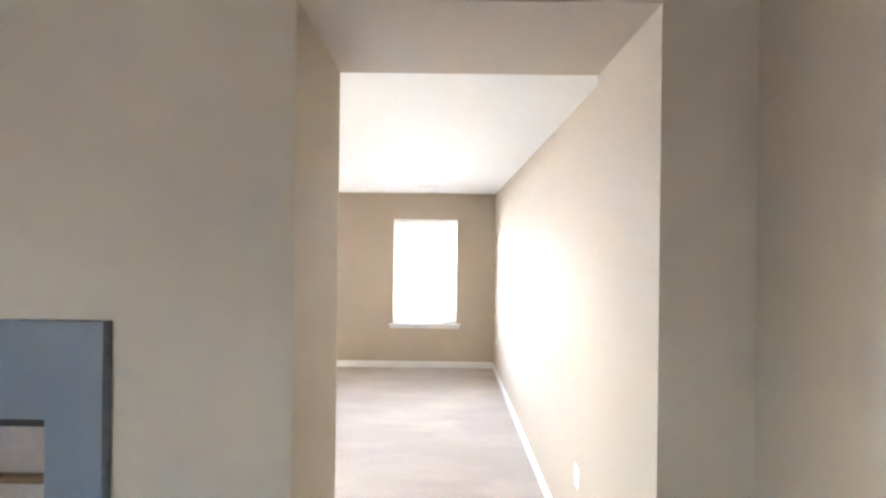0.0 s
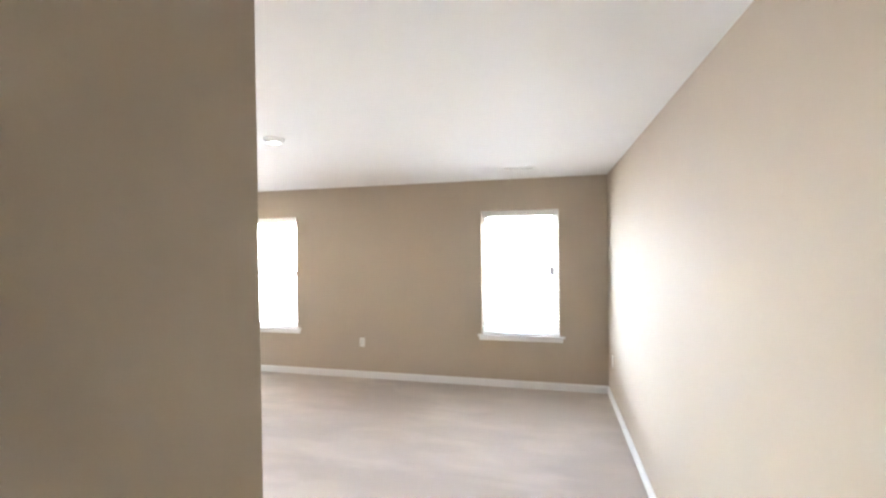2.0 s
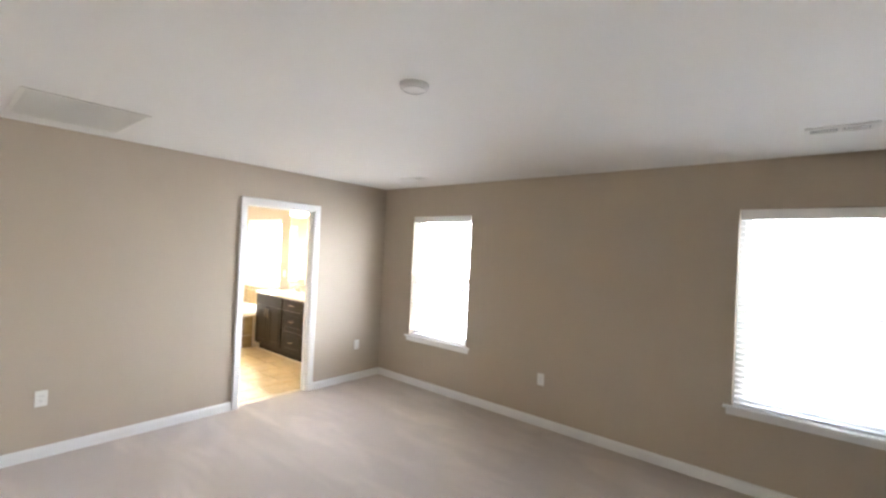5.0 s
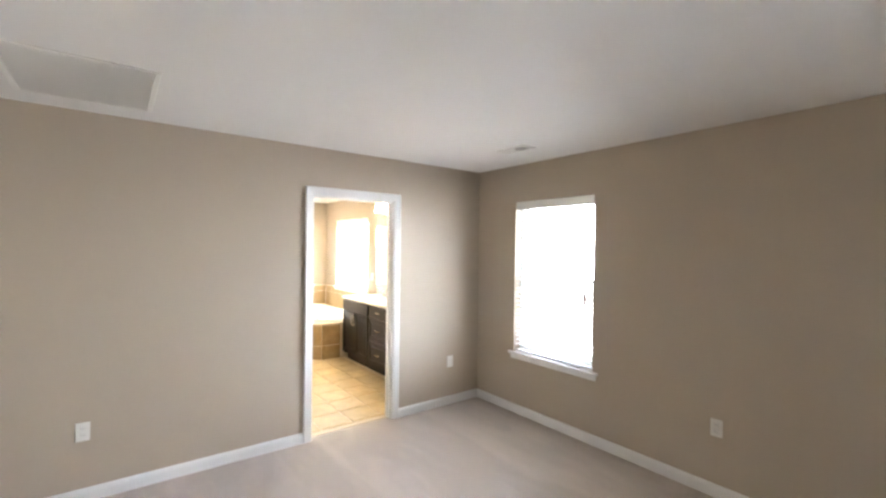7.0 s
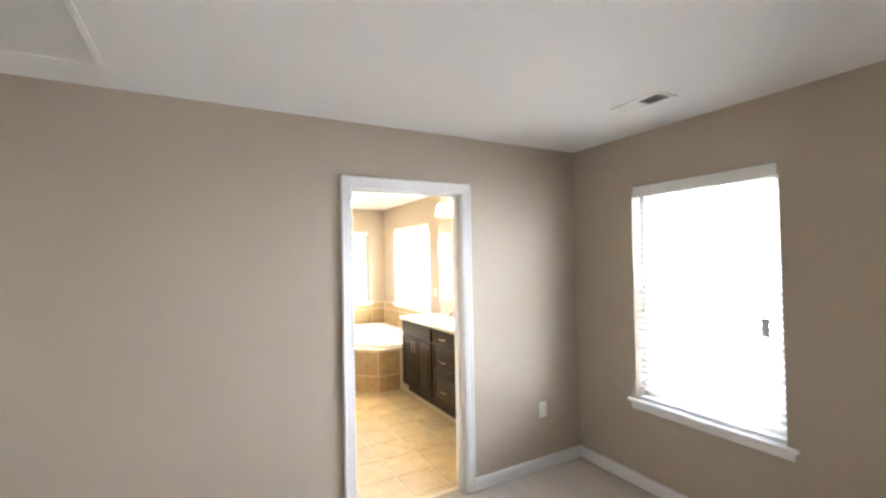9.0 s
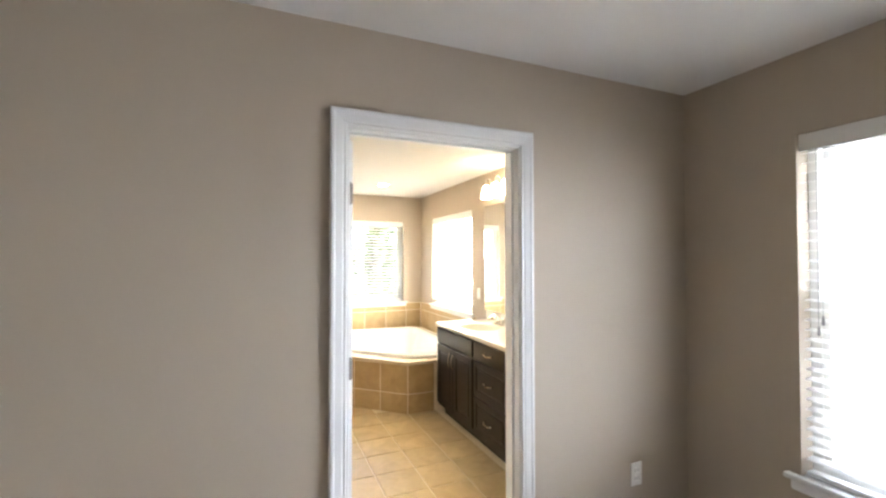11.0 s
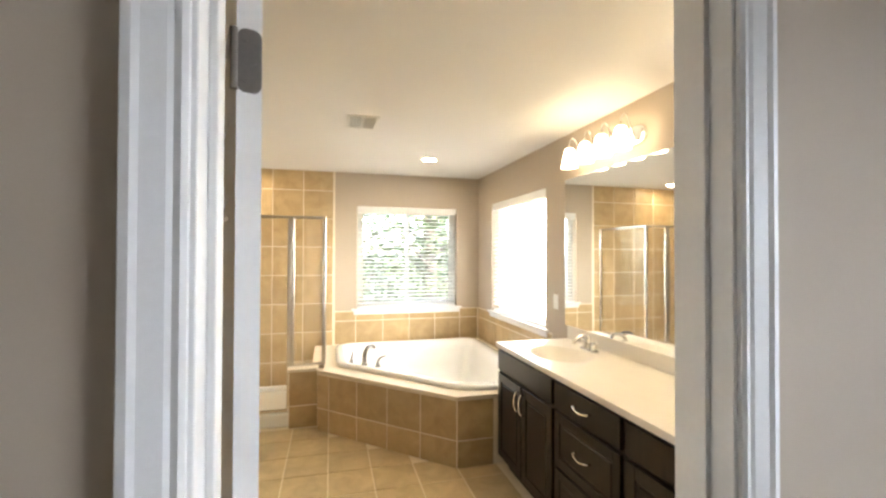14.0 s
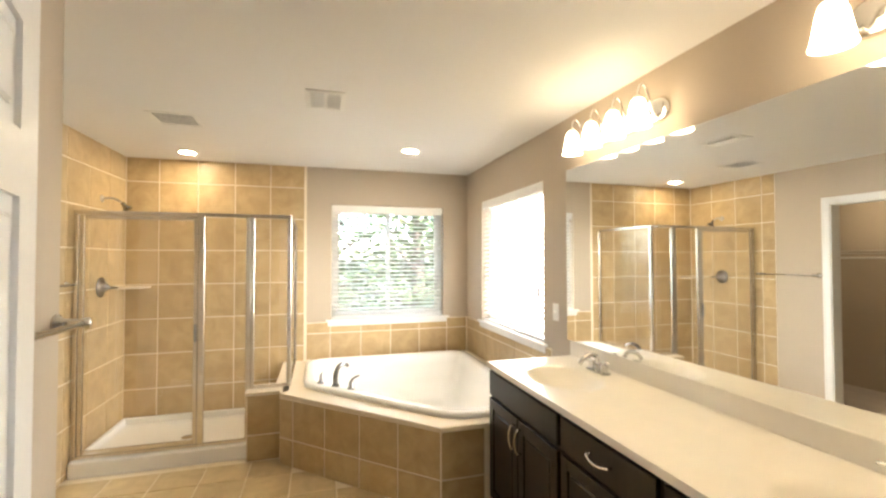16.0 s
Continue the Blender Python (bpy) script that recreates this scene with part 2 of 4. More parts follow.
def lathe(bm, profile, seg=24, m=Matrix()):
    """Turn (radius, height) pairs round z."""
    rings = []
    for r, z in profile:
        if r < 1e-6:
            rings.append([bm.verts.new(m @ Vector((0, 0, z)))])
        else:
            rings.append([bm.verts.new(m @ Vector((r * math.cos(2 * math.pi * k / seg), r * math.sin(2 * math.pi * k / seg), z))) for k in range(seg)])
    for a, b in zip(rings, rings[1:]):
        for k in range(seg):
            q = [a[k % len(a)], a[(k + 1) % len(a)], b[(k + 1) % len(b)], b[k % len(b)]]
            q = list(dict.fromkeys(q))
            if len(q) > 2:
                bm.faces.new(q)
    return bm


def tube(bm, pts, r, seg=10, close=True):
    pts = [Vector(p) for p in pts]
    radii = r if isinstance(r, (list, tuple)) else [r] * len(pts)
    rings = []
    side = None
    for k, p in enumerate(pts):
        d = (pts[min(k + 1, len(pts) - 1)] - pts[max(k - 1, 0)]).normalized()
        if side is None:
            side = d.orthogonal().normalized()
        side = (side - d * side.dot(d)).normalized()
        up = d.cross(side)
        rings.append([bm.verts.new(p + radii[k] * (math.cos(2 * math.pi * j / seg) * side + math.sin(2 * math.pi * j / seg) * up)) for j in range(seg)])
    for a, b in zip(rings, rings[1:]):
        for j in range(seg):
            bm.faces.new((a[j], a[(j + 1) % seg], b[(j + 1) % seg], b[j]))
    if close:
        bm.faces.new(rings[0][::-1])
        bm.faces.new(rings[-1])
    return bm


def arc(p0, p1, p2, n=10):
    """A smooth curve from p0 by p1's pull to p2."""
    p0, p1, p2 = Vector(p0), Vector(p1), Vector(p2)
    return [(1 - t) ** 2 * p0 + 2 * t * (1 - t) * p1 + t * t * p2 for t in (k / n for k in range(n + 1))]


def slab(axis, a0, a1, b0, b1, z0, z1, holes=()):
    """A wall along x or y: a0..a1 along it, b0..b1 through it, with holes (a, a, z, z) cut through."""
    bm = bmesh.new()
    us = sorted({a0, a1, *(v for h in holes for v in h[:2] if a0 <= v <= a1)})
    zs = sorted({z0, z1, *(v for h in holes for v in h[2:] if z0 <= v <= z1)})
    full = lambda i, k: 0 <= i < len(us) - 1 and 0 <= k < len(zs) - 1 and not any(
        h[0] - 1e-6 <= us[i] and us[i + 1] <= h[1] + 1e-6 and h[2] - 1e-6 <= zs[k] and zs[k + 1] <= h[3] + 1e-6 for h in holes)
    seen = {}

    def v(u, b, z):
        key = (round(u, 5), round(b, 5), round(z, 5))
        if key not in seen:
            seen[key] = bm.verts.new((u, b, z) if axis == "x" else (b, u, z))
        return seen[key]

    for i in range(len(us) - 1):
        for k in range(len(zs) - 1):
            if not full(i, k):
                continue
            u0, u1, w0, w1 = us[i], us[i + 1], zs[k], zs[k + 1]
            for b in (b0, b1):
                bm.faces.new((v(u0, b, w0), v(u1, b, w0), v(u1, b, w1), v(u0, b, w1)))
            for di, dk, q in ((-1, 0, ((u0, w0), (u0, w1))), (1, 0, ((u1, w0), (u1, w1))), (0, -1, ((u0, w0), (u1, w0))), (0, 1, ((u0, w1), (u1, w1)))):
                if not full(i + di, k + dk):
                    (p, r), (s, t) = q
                    bm.faces.new((v(p, b0, r), v(s, b0, t), v(s, b1, t), v(p, b1, r)))
    return bm


def sweep(bm, profile, p0, p1, n):
    """A moulding from p0 to p1: profile of (out from the wall along n, up)."""
    p0, p1, n = Vector(p0), Vector(p1), Vector(n)
    ends = [[bm.verts.new(p + n * d + Vector((0, 0, z))) for d, z in profile] for p in (p0, p1)]
    c = len(profile)
    for k in range(c):
        bm.faces.new((ends[0][k], ends[0][(k + 1) % c], ends[1][(k + 1) % c], ends[1][k]))
    bm.faces.new(ends[0])
    bm.faces.new(ends[1][::-1])
    return bm


# ---- structure ----
WIN_A = (-4.775, -3.893, 0.60, 2.08)
WIN_B = (-1.415, -0.522, 0.613, 2.08)
WIN_N = (-9.24, -8.01, 0.905, 2.09)
WIN_W = (-1.40, -0.225, 0.907, 2.07)
BW, BE, BN, BS = -9.685, -5.425, 0.05, -3.19
RO = (-1.863, -1.064, 0.0, 2.058)

def structure(name, bm, material, label, category="wall"):
    return tagged(part(name, bm, material), label, category, kind="structure")


structure("wall_north", slab("x", -5.31, 0.12, 0.0, 0.15, 0, CE, [WIN_A, WIN_B]), PAINT, "beige painted bedroom wall with two windows")
structure("wall_east", slab("y", -4.447, 0.0, 0.0, 0.12, 0, CE), PAINT, "long plain beige painted bedroom wall")
structure("wall_west", slab("y", -4.447, 0.2, BE, -5.31, 0, CE, [RO]), PAINT, "beige painted wall with the bathroom doorway")
structure("wall_south", slab("x", -5.6, 0.3, -4.905, -4.447, 0, CE, [(-1.097, -0.159, 0, 2.302), (-2.706, -1.706, 0.12, 1.225)]), PAINT, "thick beige wall with a plain drywall opening")
structure("wall_hall_east", slab("y", -8.6, -4.9, 0.09, 0.3, 0, CE), PAINT, "beige painted hall wall")
structure("wall_hall_west", slab("y", -8.6, -4.9, -4.22, -4.1, 0, CE), PAINT, "beige painted hall wall")
structure("wall_hall_south", slab("x", -4.22, 0.3, -8.72, -8.6, 0, CE, [(-2.85, -1.95, 1.05, 1.95)]), PAINT, "beige painted hall wall with an added window")
structure("wall_bath_north", slab("x", -9.835, BE, BN, 0.2, 0, CE, [WIN_N]), PAINT, "beige painted bathroom wall behind the vanity")
structure("wall_bath_west", slab("y", -4.7, BN, -9.835, BW, 0, CE, [WIN_W]), PAINT, "beige painted bathroom wall behind the tub")
structure("wall_bath_south", slab("x", BW, -6.66, -3.31, BS, 0, CE, [(-8.10, -7.32, 0, 2.05)]), PAINT, "beige painted bathroom wall with the closet doorway")
structure("wall_bath_return", slab("x", -6.66, BE, -2.33, -2.21, 0, CE), PAINT, "short beige wall behind the open door")
structure("wall_bath_return_end", slab("y", -4.58, -2.33, -6.66, -6.54, 0, CE), PAINT, "beige wall end beside the closet")
structure("wall_closet", slab("x", BW, -6.66, -4.70, -4.58, 0, CE), PAINT, "beige painted closet back wall")

structure("floor", box(-5.37, 0.12, -8.72, 0.0, -0.12, 0.0), CARPET, "pale greige cut-pile carpet with vacuum strokes", "carpet")
structure("floor_closet", box(BW, -6.66, -4.58, -3.25, -0.12, 0.0), CARPET, "pale greige closet carpet", "carpet")
structure("ceiling", box(-5.43, 0.14, -4.9, 0.16, CE, CE + 0.12), WHITE, "flat white painted bedroom ceiling", "ceiling")
structure("ceiling_hall", box(-4.25, 0.32, -8.75, -4.9, CE, CE + 0.12), WHITE, "flat white painted hall ceiling", "ceiling")
can_holes = ((-9.36, -2.615), (-8.79, -0.775))
structure("ceiling_bath", box(-9.84, -5.43, -4.72, 0.21, CE, CE + 0.12), WHITE, "flat white painted bathroom ceiling", "ceiling")

# baseboards
BASE = [(0, 0), (0.014, 0), (0.014, 0.062), (0.009, 0.078), (0.004, 0.085), (0, 0.085)]
runs = [((-5.31, 0, 0), (0, 0, 0), (0, -1, 0)), ((0, 0, 0), (0, -4.447, 0), (-1, 0, 0)), ((-5.31, -1.009, 0), (-5.31, 0, 0), (1, 0, 0)),
        ((-5.31, -4.447, 0), (-5.31, -1.918, 0), (1, 0, 0)), ((-5.31, -4.447, 0), (-1.102, -4.447, 0), (0, 1, 0)), ((-1.097, -4.447, 0), (-1.097, -4.905, 0), (1, 0, 0)),
        ((-0.159, -4.447, 0), (-0.159, -4.905, 0), (-1, 0, 0)), ((-0.154, -4.447, 0), (0, -4.447, 0), (0, 1, 0)), ((-1.562, -4.9, 0), (-1.102, -4.9, 0), (0, -1, 0)), ((-0.154, -4.9, 0), (0.09, -4.9, 0), (0, -1, 0)),
        ((0.09, -4.9, 0), (0.09, -8.6, 0), (-1, 0, 0)), ((-8.60, BS, 0), (-8.165, BS, 0), (0, 1, 0)), ((-7.255, BS, 0), (-6.66, BS, 0), (0, 1, 0)),
        ((-6.66, -2.21, 0), (BE, -2.21, 0), (0, 1, 0)), ((-6.66, BS, 0), (-6.66, -2.21, 0), (-1, 0, 0)), ((-4.1, -4.9, 0), (-2.85, -4.9, 0), (0, -1, 0))]
for p0, p1, n in runs:
    tagged(part("baseboard", sweep(bmesh.new(), BASE, p0, p1, n), TRIM), "white painted wooden baseboard", "baseboard", kind="structure")


# door casings and jambs
CAS = [(0.0, 0.0), (0.0, 0.010), (0.006, 0.014), (0.014, 0.012), (0.020, 0.015), (0.045, 0.018), (0.052, 0.022), (0.062, 0.021), (0.065, 0.016), (0.065, 0.0)]


def casing(name, axis, face, out, a0, a1, top, label):
    """Moulded casing round an opening a0..a1 with mitred corners, on the wall face, standing out by out (+1 or -1)."""
    root = thing(name, label, "trim", kind="structure")

    def run(nm, start, end):
        bm = bmesh.new()
        lo, hi = [[bm.verts.new((a, face + out * d, z) if axis == "x" else (face + out * d, a, z)) for a, d, z in row] for row in (start, end)]
        for k in range(len(CAS)):
            j = (k + 1) % len(CAS)
            bm.faces.new((lo[k], lo[j], hi[j], hi[k]))
        bm.faces.new(lo)
        bm.faces.new(hi)
        part(nm, bm, TRIM, root)

    for s, a in ((-1, a0), (1, a1)):
        run("casing_leg", [(a + s * w, d, 0.0) for w, d in CAS], [(a + s * w, d, top + w) for w, d in CAS])
    run("casing_head", [(a0 - w, d, top + w) for w, d in CAS], [(a1 + w, d, top + w) for w, d in CAS])
    return root


casing("trim_bath_door", "y", -5.31, 1, -1.852, -1.075, 2.047, "white moulded casing round the bathroom doorway")
casing("trim_bath_door_inside", "y", BE, -1, -1.852, -1.075, 2.047, "white moulded casing inside the bathroom")
casing("trim_closet_door", "x", BS, 1, -8.09, -7.33, 2.04, "white moulded casing round the closet doorway")


def jamb(name, axis, a0, a1, b0, b1, top, t=0.018, stop=None):
    root = thing(name, "white painted door jamb with stop", "door frame", kind="structure")
    rows = [("jamb_leg", a0 - t, a0, b0, b1, 0, top), ("jamb_leg", a1, a1 + t, b0, b1, 0, top), ("jamb_head", a0 - t, a1 + t, b0, b1, top, top + t)]
    if stop:
        rows += [("stop", a0, a0 + 0.011, *stop, 0, top - 0.011), ("stop", a1 - 0.011, a1, *stop, 0, top - 0.011), ("stop", a0, a1, *stop, top - 0.011, top)]
    for nm, u0, u1, w0, w1, z0, z1 in rows:
        part(nm, box(w0, w1, u0, u1, z0, z1, 0.0015) if axis == "y" else box(u0, u1, w0, w1, z0, z1, 0.0015), TRIM, root)
    return root


jamb("doorframe_bath", "y", -1.845, -1.082, BE - 0.002, -5.308, 2.04, stop=(-5.385, -5.35))
jamb("doorframe_closet", "x", -8.082, -7.338, -3.312, -3.188, 2.032)
tagged(part("threshold_bath", box(-5.425, -5.37, -1.845, -1.082, -0.01, 0.006, 0.003), DECKSTONE), "narrow cream threshold strip in the doorway", "threshold", kind="structure")


# ---- windows and blinds ----
def window(name, axis, face, out, hole, slider, label):
    """Opening lined outside with a vinyl frame, two sashes with panes, a stool and an apron. out: towards outdoors."""
    a0, a1, z0, z1 = hole
    root = thing(name, label, "window", kind="structure")

    def put(nm, mat, rows, bevel=0.002, parent=root, lab=""):
        bm = bmesh.new()
        for u0, u1, d0, d1, w0, w1 in rows:
            e0, e1 = sorted((face + out * d0, face + out * d1))
            if axis == "x":
                bx(bm, u0, u1, e0, e1, w0, w1, bevel)
            else:
                bx(bm, e0, e1, u0, u1, w0, w1, bevel)
        return part(nm, bm, mat, parent, lab)

    f = 0.04
    put("window_frame", PLASTIC, [(a0, a0 + f, 0.085, 0.145, z0, z1), (a1 - f, a1, 0.085, 0.145, z0, z1), (a0 + f, a1 - f, 0.085, 0.145, z1 - f, z1), (a0 + f, a1 - f, 0.085, 0.145, z0, z0 + f)])
    mid = (a0 + a1) / 2 if slider else (z0 + z1) / 2
    s = 0.032
    for k in (0, 1):
        d0, d1 = (0.09, 0.112) if k == 0 else (0.114, 0.136)
        if slider:
            u0, u1, w0, w1 = ((a0 + f, mid + 0.02) if k == 0 else (mid - 0.02, a1 - f)) + (z0 + f, z1 - f)
        else:
            u0, u1 = a0 + f, a1 - f
            w0, w1 = (z0 + f, mid + 0.02) if k == 0 else (mid - 0.02, z1 - f)
        sash = put("sash", PLASTIC, [(u0, u0 + s, d0, d1, w0, w1), (u1 - s, u1, d0, d1, w0, w1), (u0 + s, u1 - s, d0, d1, w1 - s, w1), (u0 + s, u1 - s, d0, d1, w0, w0 + s)])
        pane = put("pane", GLASS, [(u0 + s, u1 - s, d0 + 0.009, d0 + 0.013, w0 + s, w1 - s)], 0.0, sash)
        pane.visible_shadow = False
    if not slider:
        put("sash_lock", NICKEL, [(-0.03 + (a0 + a1) / 2, 0.03 + (a0 + a1) / 2, 0.082, 0.092, mid + 0.012, mid + 0.028)], 0.003)
    stool = put("window_sill", TRIM, [(a0 - 0.055, a1 + 0.055, -0.034, 0.0, z0 - 0.02, z0 + 0.002), (a0, a1, 0.0, 0.088, z0 - 0.02, z0 + 0.002)], 0.004, root, "white painted wooden stool")
    put("window_apron", TRIM, [(a0 - 0.035, a1 + 0.035, -0.016, 0.0, z0 - 0.066, z0 - 0.021)], 0.004)
    return root


def blind(axis, face, out, hole, tilt, label, tassel=1.20):
    """Two-inch slatted blind in the opening: valance, slats, ladder cords, bottom rail, lift cord."""
    a0, a1, z0, z1 = hole
    root = thing("window_blind", label, "blind", group="window blinds")
    w = a1 - a0 - 0.016
    c = (a0 + a1) / 2
    # local frame: x along the window, y towards outdoors
    if axis == "x":
        root.matrix_basis = Matrix.Translation((c, face, 0)) @ Matrix.Diagonal((1, out, 1, 1))
    else:
        root.matrix_basis = Matrix(((0, out, 0, face), (1, 0, 0, c), (0, 0, 1, 0), (0, 0, 0, 1)))
    part("valance", box(-w / 2, w / 2, 0.002, 0.012, z1 - 0.078, z1 - 0.004, 0.003, 2), SLAT, root)
    part("head_rail", box(-w / 2 + 0.006, w / 2 - 0.006, 0.014, 0.06, z1 - 0.055, z1 - 0.004), SLAT, root)
    bm = bmesh.new()
    hw = w / 2 - 0.004
    pro = [(-0.025, 0.0), (-0.009, 0.0028), (0.009, 0.0028), (0.025, 0.0), (0.009, 0.0), (-0.009, 0.0)]
    ends = [[bm.verts.new((x, y, z)) for y, z in pro] for x in (-hw, hw)]
    for k in range(6):
        bm.faces.new((ends[0][k], ends[0][(k + 1) % 6], ends[1][(k + 1) % 6], ends[1][k]))
    bm.faces.new(ends[0])
    bm.faces.new(ends[1][::-1])
    mesh = finish("slat", bm, VANE)
    z = z1 - 0.085
    k = 0
    while z > z0 + 0.05:
        part("slat", mesh, None, root, m=pose(0, 0.037, z, tilt + 1.2 * math.sin(k * 2.3), 0, 0))
        z -= 0.0425
        k += 1
    part("bottom_rail", box(-hw, hw, 0.014, 0.06, z0 + 0.008, z0 + 0.024, 0.003), SLAT, root)
    for x in (-w * 0.36, w * 0.36) if w < 1.0 else (-w * 0.38, 0.0, w * 0.38):
        bm = bmesh.new()
        for y in (0.012, 0.062):
            tube(bm, [(x, y, z0 + 0.02), (x, y, z1 - 0.06)], 0.0009, 5)
        part("ladder_cord", bm, SLAT, root)
    if tassel:
        bm = bmesh.new()
        for k, x in enumerate((0.062, 0.078)):
            z = tassel + 0.02 + 0.045 * k
            tube(bm, [(x - w / 2, 0.004, z), (x - w / 2, 0.004, z1 - 0.06)], 0.001, 5)
            lathe(bm, [(0, 0.034), (0.0035, 0.03), (0.006, 0.0), (0.0055, -0.006), (0, -0.008)], 10, Matrix.Translation((x - w / 2, 0.004, z)))
        part("tilt_cords", bm, TAG, root, "two thin cords with small tassels")
        bm = tube(bmesh.new(), [(w / 2 - 0.075, 0.006, tassel + 0.03), (w / 2 - 0.075, 0.006, z1 - 0.06)], 0.001, 5)
        part("lift_cord", bm, SLAT, root)
        bm = bx(bmesh.new(), w / 2 - 0.096, w / 2 - 0.054, 0.002, 0.006, tassel - 0.05, tassel + 0.05, 0.002)
        part("cord_tag", bm, TAG, root, "small grey paper tag on the cord")
    return root


window("window_1", "x", 0.0, 1, WIN_A, False, "white vinyl single-hung window with painted sill")
window("window_2", "x", 0.0, 1, WIN_B, False, "white vinyl single-hung window with painted sill")
window("window_3", "x", BN, 1, WIN_N, True, "white vinyl sliding window above the tub")
window("window_4", "y", BW, -1, WIN_W, True, "white vinyl sliding window above the tub facing trees")
# Unseen window at the back of the hall, added to let light in.
window("window_5", "x", -8.6, -1, (-2.85, -1.95, 1.05, 1.95), True, "unseen white vinyl hall window, added for light")
blind("x", 0.0, 1, WIN_A, 8, "white slatted blind lowered with its slats tilted")
blind("x", 0.0, 1, WIN_B, 8, "white slatted blind lowered with its slats tilted", 1.37)
blind("x", BN, 1, WIN_N, 18, "white slatted bathroom blind lowered with its slats open", 1.25)
blind("y", BW, -1, WIN_W, 16, "white slatted bathroom blind lowered with trees behind", 0)


# ---- bathroom door leaf ----
def door_leaf():
    m = pose(-5.451, -1.833, 0, 0, 0, 196.8)
    root = thing("door_1", "white six-panel door standing open into the bathroom", "door", kind="structure", m=m)
    w, t = 0.757, 0.035
    cols = [(0.11, 0.335), (0.422, 0.647)]
    rows = [(0.22, 0.80), (0.94, 1.62), (1.73, 1.91)]
    holes = [(a, b, c, d) for a, b in cols for c, d in rows]
    leaf = part("leaf_frame", slab("x", 0.002, w, -t, 0, 0.012, 2.032, holes), TRIM, root)
    for a, b, c, d in holes:
        bm = bmesh.new()
        bx(bm, a, b, -t + 0.009, -0.009, c, d)
        for y0, y1 in ((-t + 0.003, -t + 0.012), (-0.012, -0.003)):
            bx(bm, a + 0.03, b - 0.03, y0, y1, c + 0.03, d - 0.03, 0.008)
        part("panel", bm, TRIM, leaf)
    for z in (0.25, 1.08, 1.81):
        bm = bmesh.new()
        rim = [(-t / 2 + sy * (t / 2 - 0.012 - 0.001) + 0.012 * math.cos(a), z + sz * (0.047 - 0.012) + 0.012 * math.sin(a))
               for sy, sz, a0 in ((1, 1, 0), (-1, 1, 90), (-1, -1, 180), (1, -1, 270)) for a in (radians(a0 + 15 * q) for q in range(7))]
        ends = [[bm.verts.new((x, y, w)) for y, w in rim] for x in (-0.0015, 0.0018)]
        for q in range(len(rim)):
            e = (q + 1) % len(rim)
            bm.faces.new((ends[0][q], ends[0][e], ends[1][e], ends[1][q]))
        bm.faces.new(ends[0])
        bm.faces.new(ends[1][::-1])
        tube(bm, [(0.0, 0.004, z - 0.045), (0.0, 0.004, z + 0.045)], 0.0055, 10)
        for dz in (-0.03, 0, 0.03):
            lathe(bm, [(0, -0.003), (0.004, -0.003), (0.004, 0)], 8, Matrix.Translation((0, -t / 2 + (0.006 if dz else -0.006), z + dz)) @ pose(0, 0, 0, 0, 90, 0))
        part("hinge", bm, HINGE, root, "grey satin metal hinge plate")
    for s in (-1, 1):
        bm = bmesh.new()
        y = -t if s < 0 else 0.0
        mm = Matrix.Translation((w - 0.062, y, 0.95)) @ pose(0, 0, 0, 90 if s < 0 else -90, 0, 0)
        lathe(bm, [(0, 0), (0.032, 0), (0.033, 0.004), (0.028, 0.010), (0.013, 0.013), (0.011, 0.030), (0.018, 0.038), (0.026, 0.046), (0.028, 0.056), (0.024, 0.066), (0.014, 0.071), (0, 0.072)], 24, mm)
        part("door_knob", bm, NICKEL, root, "satin nickel round door knob", True)
    return root


door_leaf()
bm = box(-5.40, -5.372, -1.0835, -1.0805, 0.92, 0.978, 0.001)
tagged(part("strike_plate", bm, NICKEL), "satin nickel strike plate on the jamb", "strike plate")


# ---- tile pieces ----
def tile_piece(w, h, t=0.004, name="tile", mat=WALL_TILE):
    bm = bmesh.new()
    c = 0.002
    lo = [bm.verts.new((x, 0, z)) for x, z in ((0, 0), (w, 0), (w, h), (0, h))]
    md = [bm.verts.new((x, t - 0.002, z)) for x, z in ((0, 0), (w, 0), (w, h), (0, h))]
    hi = [bm.verts.new((x, t, z)) for x, z in ((c, c), (w - c, c), (w - c, h - c), (c, h - c))]
    for a, b in ((lo, md), (md, hi)):
        for k in range(4):
            bm.faces.new((a[k], a[(k + 1) % 4], b[(k + 1) % 4], b[k]))
    bm.faces.new(hi)
    return finish(name, bm, mat)


tile_cache = {}


def lay(parent, place, us, zs, mat=WALL_TILE, joint=0.0075):
    """Tiles between the lines us and zs on the plane of place (local x along, y out of the wall, z up)."""
    for u0, u1 in zip(us, us[1:]):
        for z0, z1 in zip(zs, zs[1:]):
            w, h = round(u1 - u0 - joint, 4), round(z1 - z0 - joint, 4)
            if w < 0.015 or h < 0.015:
                continue
            key = (w, h, mat.name)
            if key not in tile_cache:
                tile_cache[key] = tile_piece(w, h, mat=mat)
            wob = random.uniform(-0.0006, 0.0006)
            part("tile", tile_cache[key], None, parent, m=place @ Matrix.Translation((u0 + joint / 2, wob, z0 + joint / 2)))


def lines(a, b, pitch, start):
    """Joint lines from a to b on the grid start + k * pitch."""
    k0 = math.ceil((a - start) / pitch + 1e-6)
    out = [a]
    v = start + k0 * pitch
    while v < b - 1e-6:
        if v - out[-1] > 0.02 and b - v > 0.015:
            out.append(v)
        v += pitch
    return out + [b]


# ---- bathroom floor ----
bath_floor = structure("floor_bath", box(BW, -5.37, -3.25, BN, -0.12, 0.0), GROUT, "tan ceramic tile floor with pale grout", "tile floor")

